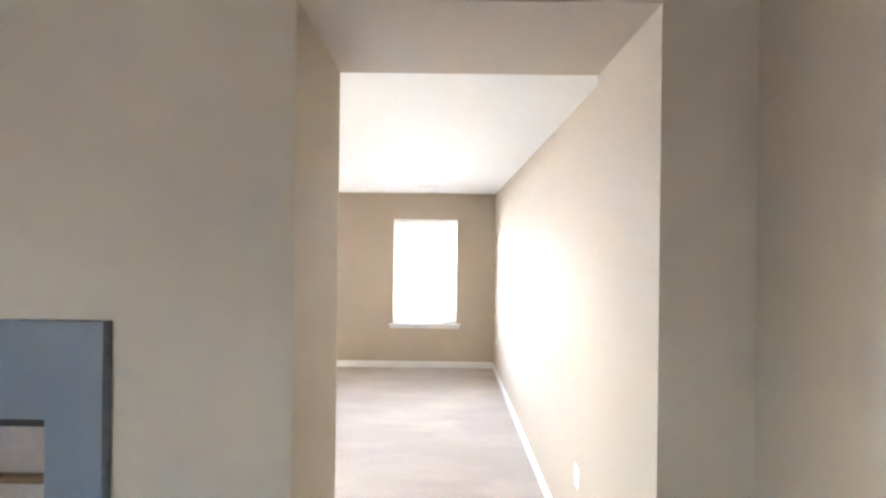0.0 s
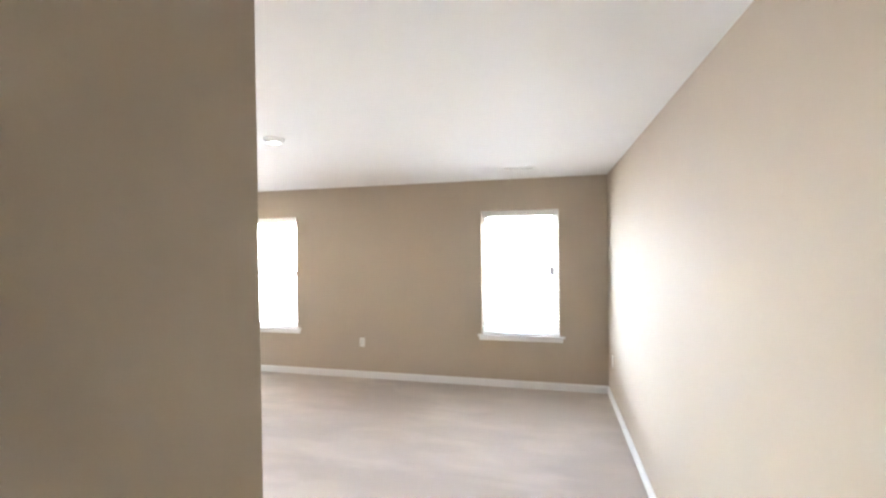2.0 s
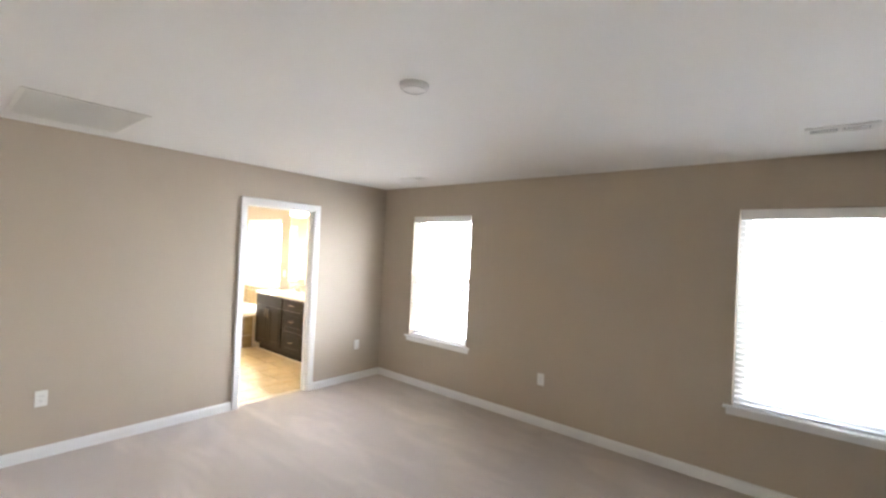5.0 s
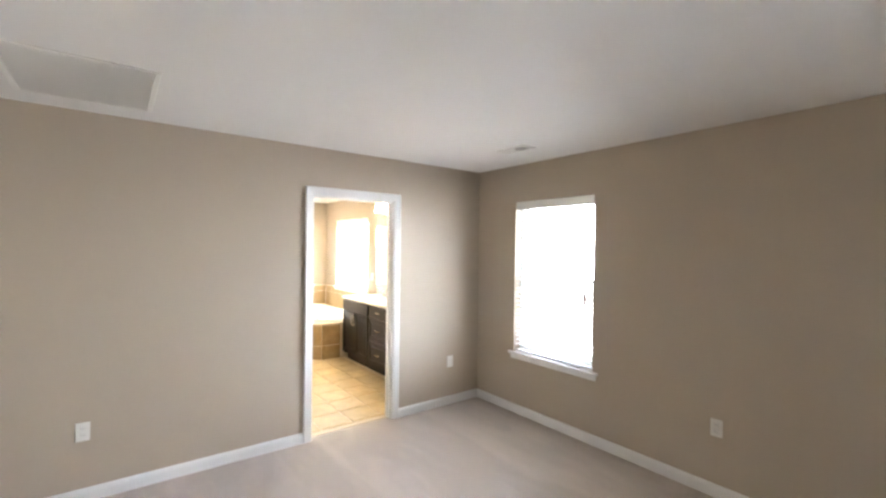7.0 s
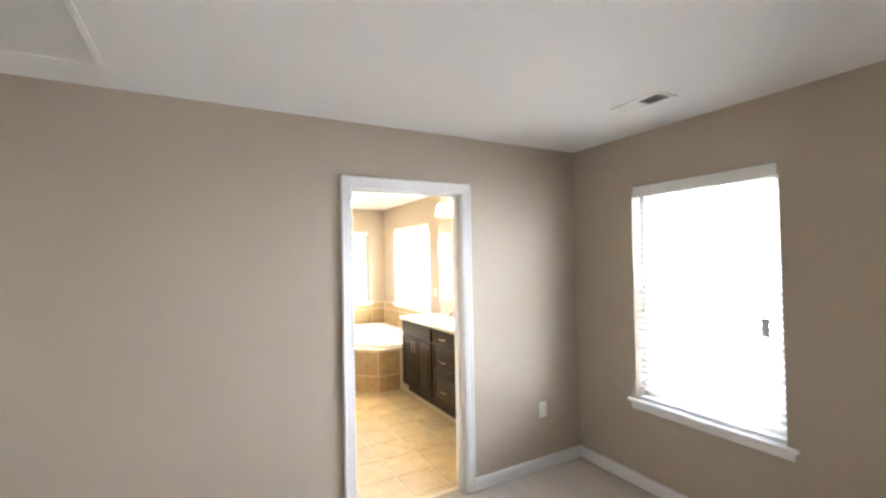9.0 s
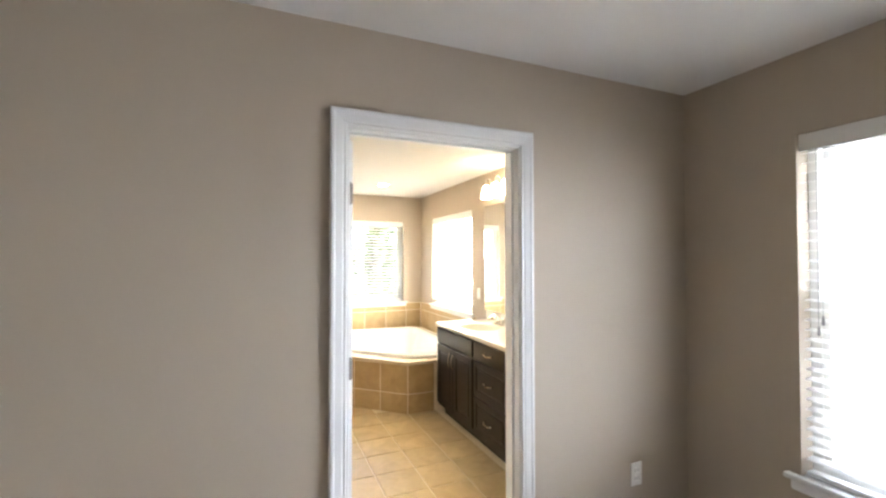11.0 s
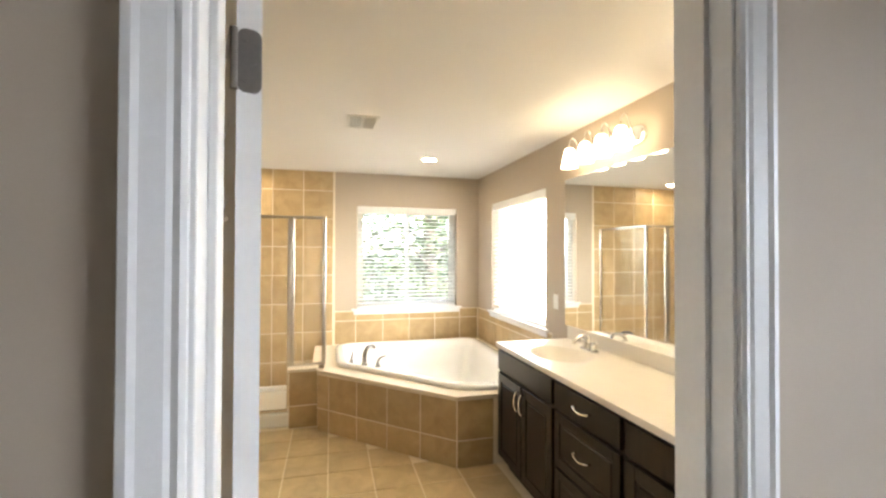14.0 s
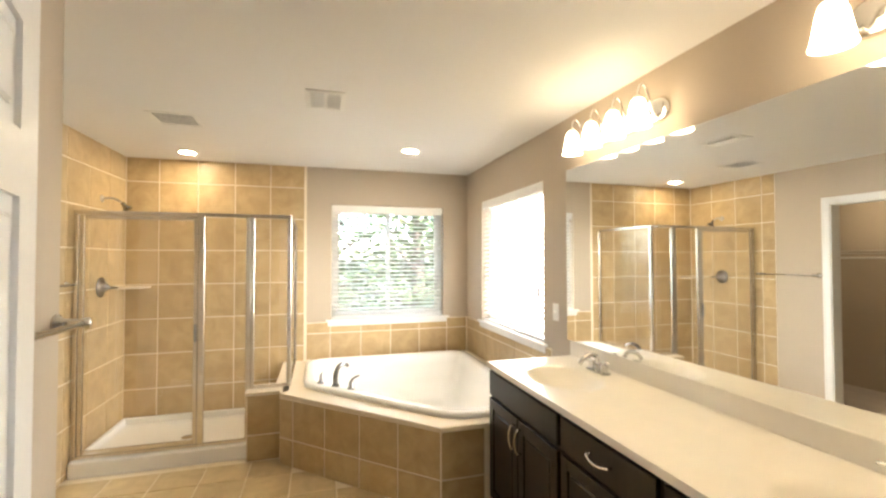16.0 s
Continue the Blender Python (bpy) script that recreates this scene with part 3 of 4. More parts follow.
# shower walls: tile beds
P_WEST = Matrix(((0, 1, 0, BW + 0.004), (-1, 0, 0, 0), (0, 0, 1, 0), (0, 0, 0, 1)))
P_SOUTH = Matrix(((-1, 0, 0, 0), (0, 1, 0, BS + 0.004), (0, 0, 1, 0), (0, 0, 0, 1)))
P_NORTH = Matrix(((1, 0, 0, 0), (0, -1, 0, BN - 0.004), (0, 0, 1, 0), (0, 0, 0, 1)))
TZ = [0.0] + [0.045 + 0.311 * k for k in range(8)] + [CE]
bed_w = structure("tiling_shower_west", box(BW, BW + 0.004, BS, -1.64, 0.0, CE), GROUT, "tan ceramic shower wall tiles with pale grout", "wall tiles")
bed_s = structure("tiling_shower_south", box(BW + 0.004, -8.60, BS, BS + 0.004, 0.0, CE), GROUT, "tan ceramic shower wall tiles with pale grout", "wall tiles")
bed_t = structure("tiling_tub_west", box(BW, BW + 0.004, -1.64, BN - 0.004, 0.46, 0.885), GROUT, "tan ceramic tile splash above the tub", "wall tiles")
bed_n = structure("tiling_tub_north", box(BW, -7.9, BN - 0.004, BN, 0.46, 0.885), GROUT, "tan ceramic tile splash above the tub", "wall tiles")

# ---- tub deck and skirt ----
DECK = 0.515
KX = -8.83
OUTER = [(BW, BN), (BW, -1.74), (-8.70, -1.74), (-8.66, -1.80), (-7.68, -0.82), (-7.68, BN)]
CEN = Vector((-8.80, -0.72))


def ray_poly(poly, ang, c=CEN):
    d = Vector((math.cos(ang), math.sin(ang)))
    best = 1e9
    for k in range(len(poly)):
        p, q = Vector(poly[k]), Vector(poly[(k + 1) % len(poly)])
        e = q - p
        den = d.x * e.y - d.y * e.x
        if abs(den) < 1e-9:
            continue
        w = p - c
        t = (w.x * e.y - w.y * e.x) / den
        u = (w.x * d.y - w.y * d.x) / den
        if t > 0 and -1e-6 <= u <= 1 + 1e-6:
            best = min(best, t)
    return best


def outline(poly, n=160, soft=5):
    rs = [ray_poly(poly, 2 * math.pi * k / n) for k in range(n)]
    for _ in range(soft):
        rs = [(rs[k - 1] + 2 * rs[k] + rs[(k + 1) % n]) / 4 for k in range(n)]
    return [(2 * math.pi * k / n, rs[k]) for k in range(n)]


def ring_mesh(bm, rings):
    """Join rings of equal length, each a list of points."""
    vs = [[bm.verts.new(p) for p in ring] for ring in rings]
    n = len(vs[0])
    for a, b in zip(vs, vs[1:]):
        for k in range(n):
            bm.faces.new((a[k], a[(k + 1) % n], b[(k + 1) % n], b[k]))
    return vs


def at_ring(ol, grow, scale, z, c=CEN):
    return [(c.x + math.cos(a) * (r * scale + grow), c.y + math.sin(a) * (r * scale + grow), z) for a, r in ol]


TUB = [(BW + 0.09, BN - 0.09), (BW + 0.09, -1.63), (-8.74, -1.63), (-7.81, -0.74), (-7.77, -0.62), (-7.77, BN - 0.09)]
tub_line = outline(TUB, soft=6)
surround = thing("tub_surround", "tan tiled corner tub surround with a cream deck edge", "tub surround")
bm = bmesh.new()
deck_in = at_ring(tub_line, -0.03, 1.0, DECK)

angs = [a for a, r in tub_line]
out_top = [(CEN.x + math.cos(a) * ray_poly(OUTER, a), CEN.y + math.sin(a) * ray_poly(OUTER, a)) for a in angs]
for x, y in OUTER:
    k = min(range(len(out_top)), key=lambda j: (out_top[j][0] - x) ** 2 + (out_top[j][1] - y) ** 2)
    out_top[k] = (x, y)
ring_mesh(bm, [[(x, y, DECK - 0.03) for x, y in out_top], [(x, y, DECK - 0.004) for x, y in out_top],
               [(CEN.x + (x - CEN.x) * 0.997, CEN.y + (y - CEN.y) * 0.997, DECK) for x, y in out_top], deck_in, [(x, y, DECK - 0.03) for x, y, _ in deck_in]])
part("deck", bm, DECKSTONE, surround, "cream stone deck with a thin nosing")
bm = bmesh.new()
body = [(-8.64, -1.795), (-7.70, -0.815), (-7.70, BN - 0.012), (-7.80, BN - 0.012), (-7.80, -0.775), (-8.68, -1.69)]
lo = [bm.verts.new((x, y, 0.0)) for x, y in body]
hi = [bm.verts.new((x, y, DECK - 0.03)) for x, y in body]
for k in range(6):
    bm.faces.new((lo[k], lo[(k + 1) % 6], hi[(k + 1) % 6], hi[k]))
bm.faces.new(lo[::-1])
bm.faces.new(hi)
skirt = part("skirt", bm, GROUT, surround)
P_DIAG = Matrix.Translation((-8.64, -1.795, 0)) @ Matrix(((0.692, 0.722, 0, 0), (0.722, -0.692, 0, 0), (0, 0, 1, 0), (0, 0, 0, 1)))
P_END = Matrix(((0, 1, 0, -7.70), (1, 0, 0, 0), (0, 0, 1, 0), (0, 0, 0, 1)))

# knee wall between tub and shower
knee = thing("knee_wall", "low tan tiled wall carrying the shower glass", "wall")
bm = bmesh.new()
bx(bm, KX - 0.10, KX + 0.10, -2.035, -1.79, 0, DECK - 0.02)
bx(bm, BW + 0.013, KX - 0.101, -1.84, -1.745, 0, DECK - 0.02)
core = part("core", bm, GROUT, knee)
bm = bmesh.new()
bx(bm, KX - 0.11, KX + 0.112, -2.05, -1.80, DECK - 0.0195, DECK + 0.002, 0.005, 2)
bx(bm, BW + 0.013, KX - 0.111, -1.85, -1.742, DECK - 0.0195, DECK + 0.002, 0.005, 2)
part("cap", bm, DECKSTONE, knee, "cream stone cap")

# ---- tub ----
tub = thing("corner_bathtub", "white acrylic corner bathtub set in a tiled deck", "bathtub")
bm = bmesh.new()
rings = [at_ring(tub_line, 0.0, 1.0, DECK + 0.001), at_ring(tub_line, 0.004, 1.0, DECK + 0.018), at_ring(tub_line, -0.006, 1.0, DECK + 0.032), at_ring(tub_line, -0.035, 1.0, DECK + 0.036),
         at_ring(tub_line, -0.075, 1.0, DECK + 0.034), at_ring(tub_line, -0.095, 0.985, DECK + 0.02), at_ring(tub_line, -0.11, 0.96, DECK - 0.06),
         at_ring(tub_line, -0.12, 0.90, DECK - 0.22), at_ring(tub_line, -0.13, 0.84, DECK - 0.34), at_ring(tub_line, -0.15, 0.76, DECK - 0.40), at_ring(tub_line, -0.17, 0.55, DECK - 0.415)]
vs = ring_mesh(bm, rings)
bm.faces.new(vs[-1])
shell = part("tub_shell", bm, ACRYLIC, tub, "", True)
bm = lathe(bmesh.new(), [(0, 0.006), (0.026, 0.005), (0.03, 0.0)], 20, Matrix.Translation((-8.15, -0.35, DECK - 0.16)) @ pose(0, 0, 0, 0, -75, 20))
part("overflow_plate", bm, CHROME, tub, "", True)
bm = lathe(bmesh.new(), [(0, 0.004), (0.03, 0.003), (0.035, 0.0)], 20, Matrix.Translation((-8.5, -0.6, DECK - 0.413)))
part("drain", bm, CHROME, tub, "", True)

filler = thing("tub_filler", "chrome three-piece tub filler with lever handles on the tub rim", "faucet", m=pose(-8.60, -1.395, DECK + 0.034, 0, 0, 45))
bm = bmesh.new()
lathe(bm, [(0, 0), (0.032, 0), (0.03, 0.008), (0.02, 0.016), (0, 0.018)], 20)
tube(bm, arc((0, 0, 0.01), (0, -0.015, 0.125), (0, 0.055, 0.15), 10) + arc((0, 0.055, 0.15), (0, 0.10, 0.16), (0, 0.135, 0.125), 8)[1:], [0.019] * 6 + [0.017] * 6 + [0.016] * 7, 14)
part("spout", bm, DARK_REFLECT_CHROME, filler, "", True)
for s in (-1, 1):
    bm = bmesh.new()
    lathe(bm, [(0, 0), (0.029, 0), (0.027, 0.008), (0.016, 0.02), (0.014, 0.045), (0, 0.05)], 18, Matrix.Translation((s * 0.15, 0, 0)))
    tube(bm, arc((s * 0.15, 0, 0.04), (s * 0.15, 0.01, 0.085), (s * 0.15 + s * 0.035, 0.06, 0.09), 8), [0.011, 0.011, 0.010, 0.009, 0.008, 0.007, 0.007, 0.006, 0.005], 10)
    part("lever_handle", bm, DARK_REFLECT_CHROME, filler, "", True)

# ---- shower ----
pan = thing("shower_pan", "white acrylic shower pan with a low front curb", "shower pan")
bm = bmesh.new()
x0, x1, y0, y1 = BW + 0.014, KX + 0.05, BS + 0.014, -2.036
x2, y2 = KX - 0.101, -1.845
bx(bm, KX - 0.05, KX + 0.05, y0, y1, 0.0, 0.115, 0.012, 2)
bx(bm, x0, KX - 0.051, y0, y1, 0.0, 0.055, 0.004)
bx(bm, x0, x2 - 0.001, y1 + 0.001, y2, 0.0, 0.055, 0.004)
bx(bm, x0, x0 + 0.03, y0, y2, 0.056, 0.115, 0.008, 2)
bx(bm, x0 + 0.031, KX - 0.051, y0, y0 + 0.03, 0.056, 0.115, 0.008, 2)
bx(bm, x0 + 0.031, KX - 0.104, y2 - 0.03, y2, 0.056, 0.115, 0.008, 2)
part("basin", bm, ACRYLIC, pan)
bm = lathe(bmesh.new(), [(0, 0.004), (0.045, 0.003), (0.05, 0.0)], 24, Matrix.Translation((-9.22, -2.55, 0.056)))
part("drain_grate", bm, CHROME, pan, "", True)

enc = thing("shower_enclosure", "chrome framed clear glass shower enclosure with a hinged door", "shower enclosure")
TOP = 1.865
ZB = 0.118


def bar(nm, x0, x1, y0, y1, z0, z1, parent=enc, lab=""):
    return part(nm, box(x0, x1, y0, y1, z0, z1, 0.003), FRAME, parent, lab)


YL, YD, YK, YR = BS + 0.016, -2.37, -2.012, -1.745
t = 0.016
bar("top_rail", KX - t, KX + t, YL, YR + t, TOP - 0.028, TOP)
bar("sill_rail", KX - t, KX + t, YL, -2.052, ZB - 0.002, ZB + 0.022)
bar("wall_post", KX - t, KX + t, YL, YL + 0.03, ZB + 0.022, TOP - 0.028)
bar("strike_post", KX - t, KX + t, YD - 0.02, YD + 0.022, ZB + 0.022, TOP - 0.028)
bar("knee_post", KX - t, KX + t, YK - 0.012, YK + 0.012, DECK + 0.0025, TOP - 0.028)
bar("panel_post", KX - t, KX + t, -2.0615, YK - 0.0125, ZB + 0.022, TOP - 0.028)
bar("corner_post", KX - t, KX + t, YR - t, YR + t, DECK + 0.0025, TOP - 0.028)
bar("return_rail", BW + 0.016, KX - t - 0.001, YR - t, YR + t, TOP - 0.028, TOP)
bar("return_sill", BW + 0.016, KX - t - 0.001, YR - t, YR + t, DECK + 0.0025, DECK + 0.022)
bar("return_post", BW + 0.016, BW + 0.04, YR - t, YR + t, DECK + 0.022, TOP - 0.028)
bar("knee_sill", KX - t, KX + t, YK + 0.0125, YR - t - 0.001, DECK + 0.0025, DECK + 0.02)
for nm, rows in (("fixed_pane", (KX - 0.003, KX + 0.003, YD + 0.022, -2.062, ZB + 0.022, TOP - 0.028)),
                 ("fixed_pane", (KX - 0.003, KX + 0.003, YK + 0.012, YR - t, DECK + 0.02, TOP - 0.028)),
                 ("return_pane", (BW + 0.04, KX - t, YR - 0.003, YR + 0.003, DECK + 0.022, TOP - 0.028))):
    g = part(nm, box(*rows), GLASS, enc, "clear glass pane")
    g.visible_shadow = False
y0, y1 = YL + 0.034, YD - 0.024
door = part("shower_door", bx(bx(bx(box(KX - 0.012, KX + 0.012, y0, y0 + 0.028, ZB + 0.026, TOP - 0.032, 0.003), KX - 0.012, KX + 0.012, y1 - 0.028, y1, ZB + 0.026, TOP - 0.032, 0.003),
            KX - 0.012, KX + 0.012, y0 + 0.0285, y1 - 0.0285, ZB + 0.026, ZB + 0.056, 0.003), KX - 0.012, KX + 0.012, y0 + 0.0285, y1 - 0.0285, TOP - 0.060, TOP - 0.032, 0.003), FRAME, enc)
g = part("door_pane", box(KX - 0.003, KX + 0.003, y0 + 0.028, y1 - 0.028, ZB + 0.056, TOP - 0.06), GLASS, door, "clear glass pane")
g.visible_shadow = False
part("door_pull", box(KX + 0.0125, KX + 0.03, y1 - 0.019, y1 - 0.009, 0.90, 1.03, 0.004), GREY, door, "small dark pull")

head = thing("showerhead", "chrome shower head on a bent arm above the shower door", "shower head", m=pose(-9.22, BS + 0.012, 2.0))
bm = bmesh.new()
lathe(bm, [(0, 0), (0.03, 0), (0.028, 0.006), (0.012, 0.014), (0, 0.015)], 18, pose(0, 0, 0, -90, 0, 0))
tube(bm, arc((0, 0.0, 0), (0, 0.09, 0.02), (0, 0.14, -0.035), 10), 0.0085, 10)
part("arm", bm, NICKEL, head, "", True)
bm = lathe(bmesh.new(), [(0, 0), (0.012, 0), (0.014, 0.02), (0.022, 0.045), (0.036, 0.06), (0.036, 0.068), (0.03, 0.07), (0, 0.068)], 22, Matrix.Translation((0, 0.137, -0.03)) @ pose(0, 0, 0, 218, 0, 0))
part("rose", bm, DARK_REFLECT_CHROME, head, "", True)
valve = thing("shower_valve", "chrome round shower valve with a lever handle", "shower valve", m=pose(-9.23, BS + 0.012, 1.295))
bm = lathe(bmesh.new(), [(0, 0), (0.082, 0), (0.08, 0.006), (0.055, 0.014), (0.03, 0.02), (0.027, 0.05), (0, 0.055)], 28, pose(0, 0, 0, -90, 0, 0))
part("escutcheon", bm, DARK_REFLECT_CHROME, valve, "", True)
bm = tube(bmesh.new(), arc((0, 0.045, 0), (-0.03, 0.075, -0.005), (-0.10, 0.075, -0.01), 8), [0.014, 0.014, 0.013, 0.012, 0.011, 0.010, 0.009, 0.008, 0.006], 12)
part("lever", bm, DARK_REFLECT_CHROME, valve, "", True)
bm = bmesh.new()
pts = [(0, 0)] + [(0.20 * math.cos(a), 0.20 * math.sin(a)) for a in (k * math.pi / 20 for k in range(11))]
for z in (0.0, 0.018):
    bm.faces.new([bm.verts.new((x, y, z)) for x, y in pts])
bm.verts.ensure_lookup_table()
for k in range(len(pts)):
    j = (k + 1) % len(pts)
    bm.faces.new((bm.verts[k], bm.verts[j], bm.verts[len(pts) + j], bm.verts[len(pts) + k]))
tagged(part("corner_shelf", bm, DECKSTONE, m=pose(BW + 0.012, BS + 0.012, 1.26)), "cream stone quarter-round corner shelf in the shower", "shelf")


# ---- vanity ----
def front(w, h, rail=0.055, t=0.02, raised=True):
    """A cabinet front: stiles and rails round a recessed, raised centre panel. Local x across, y out, z up."""
    bm = bmesh.new()
    for r in ((0, rail, 0, h), (w - rail, w, 0, h), (rail, w - rail, h - rail, h), (rail, w - rail, 0, rail)):
        bx(bm, r[0], r[1], 0, t, r[2], r[3], 0.002)
    bx(bm, rail - 0.004, w - rail + 0.004, 0.002, t - 0.009, rail - 0.004, h - rail + 0.004)
    if raised:
        bx(bm, rail + 0.014, w - rail - 0.014, 0.004, t - 0.003, rail + 0.014, h - rail - 0.014, 0.006)
    return bm


def plain_front(w, h, t=0.02):
    return box(0, w, 0, t, 0, h, 0.004, 2)


def pull(vertical):
    """An arched bar pull, 128 mm."""
    bm = bmesh.new()
    pts = [Vector((-0.06, 0, 0)), Vector((-0.06, 0.018, 0))] + [Vector((-0.06 + 0.12 * k / 10, 0.020 + 0.010 * math.sin(math.pi * k / 10), -0.010 * math.sin(math.pi * k / 10))) for k in range(11)] + [Vector((0.06, 0.018, 0)), Vector((0.06, 0, 0))]
    if vertical:
        pts = [Vector((p.z, p.y, p.x)) for p in pts]
    tube(bm, pts, 0.0048, 10)
    return finish("pull", bm, CHROME, True)


PULL_H, PULL_V = pull(False), pull(True)
VF = -0.525
F = Matrix(((1, 0, 0, 0), (0, -1, 0, VF), (0, 0, 1, 0), (0, 0, 0, 1)))


def carcass(x0, x1):
    bm = bmesh.new()
    bx(bm, x0, x1, VF + 0.001, BN - 0.002, 0.10, 0.74, 0.001)
    bx(bm, x0, x1, VF + 0.001, VF + 0.02, 0.7402, 0.868, 0.001)
    bx(bm, x0, x0 + 0.016, VF + 0.0202, BN - 0.002, 0.7402, 0.868)
    bx(bm, x1 - 0.016, x1, VF + 0.0202, BN - 0.002, 0.7402, 0.868)
    bx(bm, x0, x1, VF + 0.07, BN - 0.002, 0.0, 0.0995)
    return bm


def sink_base(x0, x1):
    root = thing("vanity_cabinet", "espresso wooden sink cabinet with two doors under the counter", "cabinet", group="vanity cabinets")
    part("body", carcass(x0, x1), ESPRESSO, root)
    w = x1 - x0 - 0.03
    part("false_front", plain_front(w, 0.135), ESPRESSO, root, m=F @ Matrix.Translation((x0 + 0.015, 0, 0.72)))
    dw = (w - 0.012) / 2
    for k in (0, 1):
        d = part("door", front(dw, 0.575), ESPRESSO, root, m=F @ Matrix.Translation((x0 + 0.015 + k * (dw + 0.012), 0, 0.125)))
        part("handle", PULL_V, None, d, "chrome arched handle", m=Matrix.Translation((dw - 0.028 if k == 0 else 0.028, 0.02, 0.475)))
    return root


def drawer_base(x0, x1):
    root = thing("vanity_cabinet", "espresso wooden drawer cabinet with three drawers", "cabinet", group="vanity cabinets")
    part("body", carcass(x0, x1), ESPRESSO, root)
    w = x1 - x0 - 0.03
    for z0, z1 in ((0.125, 0.405), (0.425, 0.70), (0.72, 0.855)):
        d = part("drawer_front", front(w, z1 - z0, 0.045) if z1 - z0 > 0.2 else plain_front(w, z1 - z0), ESPRESSO, root, m=F @ Matrix.Translation((x0 + 0.015, 0, z0)))
        part("handle", PULL_H, None, d, "chrome arched handle", m=Matrix.Translation((w / 2, 0.02, (z1 - z0) / 2 + 0.005)))
    return root


VX0, VX1 = -7.625, -5.47
sink_base(VX0 + 0.012, -6.833)
drawer_base(-6.830, -6.275)
sink_base(-6.272, VX1)

counter = thing("vanity_countertop", "cream cultured marble vanity top with two integral basins", "countertop")
SINKS = ((-7.20, -0.29), (-5.88, -0.29))
CT = 0.90
bm = bmesh.new()
nx, ny = 150, 44
cx0, cx1, cy0, cy1 = VX0 - 0.012, VX1 + 0.035, -0.548, BN - 0.002


def bowl(x, y):
    d = 0.0
    for sx, sy in SINKS:
        r = math.hypot((x - sx) / 0.235, (y - sy) / 0.175)
        if r < 1:
            d = max(d, 0.11 * (1 - r ** 2.2) ** 1.3)
    return d


grid = [[bm.verts.new((cx0 + (cx1 - cx0) * i / nx, cy0 + (cy1 - cy0) * j / ny, CT - bowl(cx0 + (cx1 - cx0) * i / nx, cy0 + (cy1 - cy0) * j / ny))) for i in range(nx + 1)] for j in range(ny + 1)]
for j in range(ny):
    for i in range(nx):
        bm.faces.new((grid[j][i], grid[j][i + 1], grid[j + 1][i + 1], grid[j + 1][i]))
rim = [grid[0][i] for i in range(nx + 1)] + [grid[j][nx] for j in range(1, ny + 1)] + [grid[ny][i] for i in range(nx - 1, -1, -1)] + [grid[j][0] for j in range(ny - 1, 0, -1)]
low = [bm.verts.new((v.co.x, v.co.y, CT - 0.03)) for v in rim]
for k in range(len(rim)):
    j = (k + 1) % len(rim)
    bm.faces.new((rim[k], rim[j], low[j], low[k]))
top = part("slab", bm, MARBLE, counter, "", True)
sm = top.data
sm.set_sharp_from_angle(angle=radians(40))
part("backsplash", box(cx0, cx1, BN - 0.024, BN - 0.003, CT + 0.0005, CT + 0.095, 0.004, 2), MARBLE, counter)
for sx, sy in SINKS:
    part("drain", lathe(bmesh.new(), [(0, 0.004), (0.018, 0.003), (0.022, 0.0)], 18, Matrix.Translation((sx, sy, CT - 0.109))), CHROME, counter, "chrome drain", True)


def faucet(x):
    root = thing("vanity_faucet", "chrome two-handle centerset faucet on the cream counter", "faucet", group="vanity faucets", m=pose(x - 0.03, -0.06, CT + 0.0005))
    bm = bx(bmesh.new(), -0.078, 0.078, -0.026, 0.026, 0, 0.014, 0.01, 3)
    part("base", bm, CHROME, root, "", True)
    bm = bmesh.new()
    lathe(bm, [(0.02, 0.012), (0.017, 0.03), (0.015, 0.045)], 16)
    tube(bm, arc((0, 0, 0.03), (0, 0.01, 0.11), (0, -0.06, 0.095), 8) + arc((0, -0.06, 0.095), (0, -0.10, 0.085), (0, -0.115, 0.05), 6)[1:], 0.0115, 12)
    part("spout", bm, CHROME, root, "", True)
    for s in (-1, 1):
        bm = lathe(bmesh.new(), [(0.019, 0.012), (0.016, 0.03), (0.02, 0.05), (0.017, 0.06), (0, 0.063)], 18, Matrix.Translation((s * 0.052, 0, 0)))
        tube(bm, [(s * 0.052, 0, 0.055), (s * 0.075, -0.006, 0.066), (s * 0.105, -0.012, 0.068)], [0.008, 0.007, 0.005], 10)
        part("lever_handle", bm, CHROME, root, "", True)
    return root


faucet(SINKS[0][0])
faucet(SINKS[1][0])

mir = box(-2.21, 0.0, -0.006, 0.0, CT + 0.0955, 2.088, 0.001)
tagged(part("vanity_mirror", mir, MIRROR, m=pose(-5.45, BN - 0.003, 0, 0, 0, 0.52)), "wide frameless mirror standing on the vanity backsplash", "mirror")


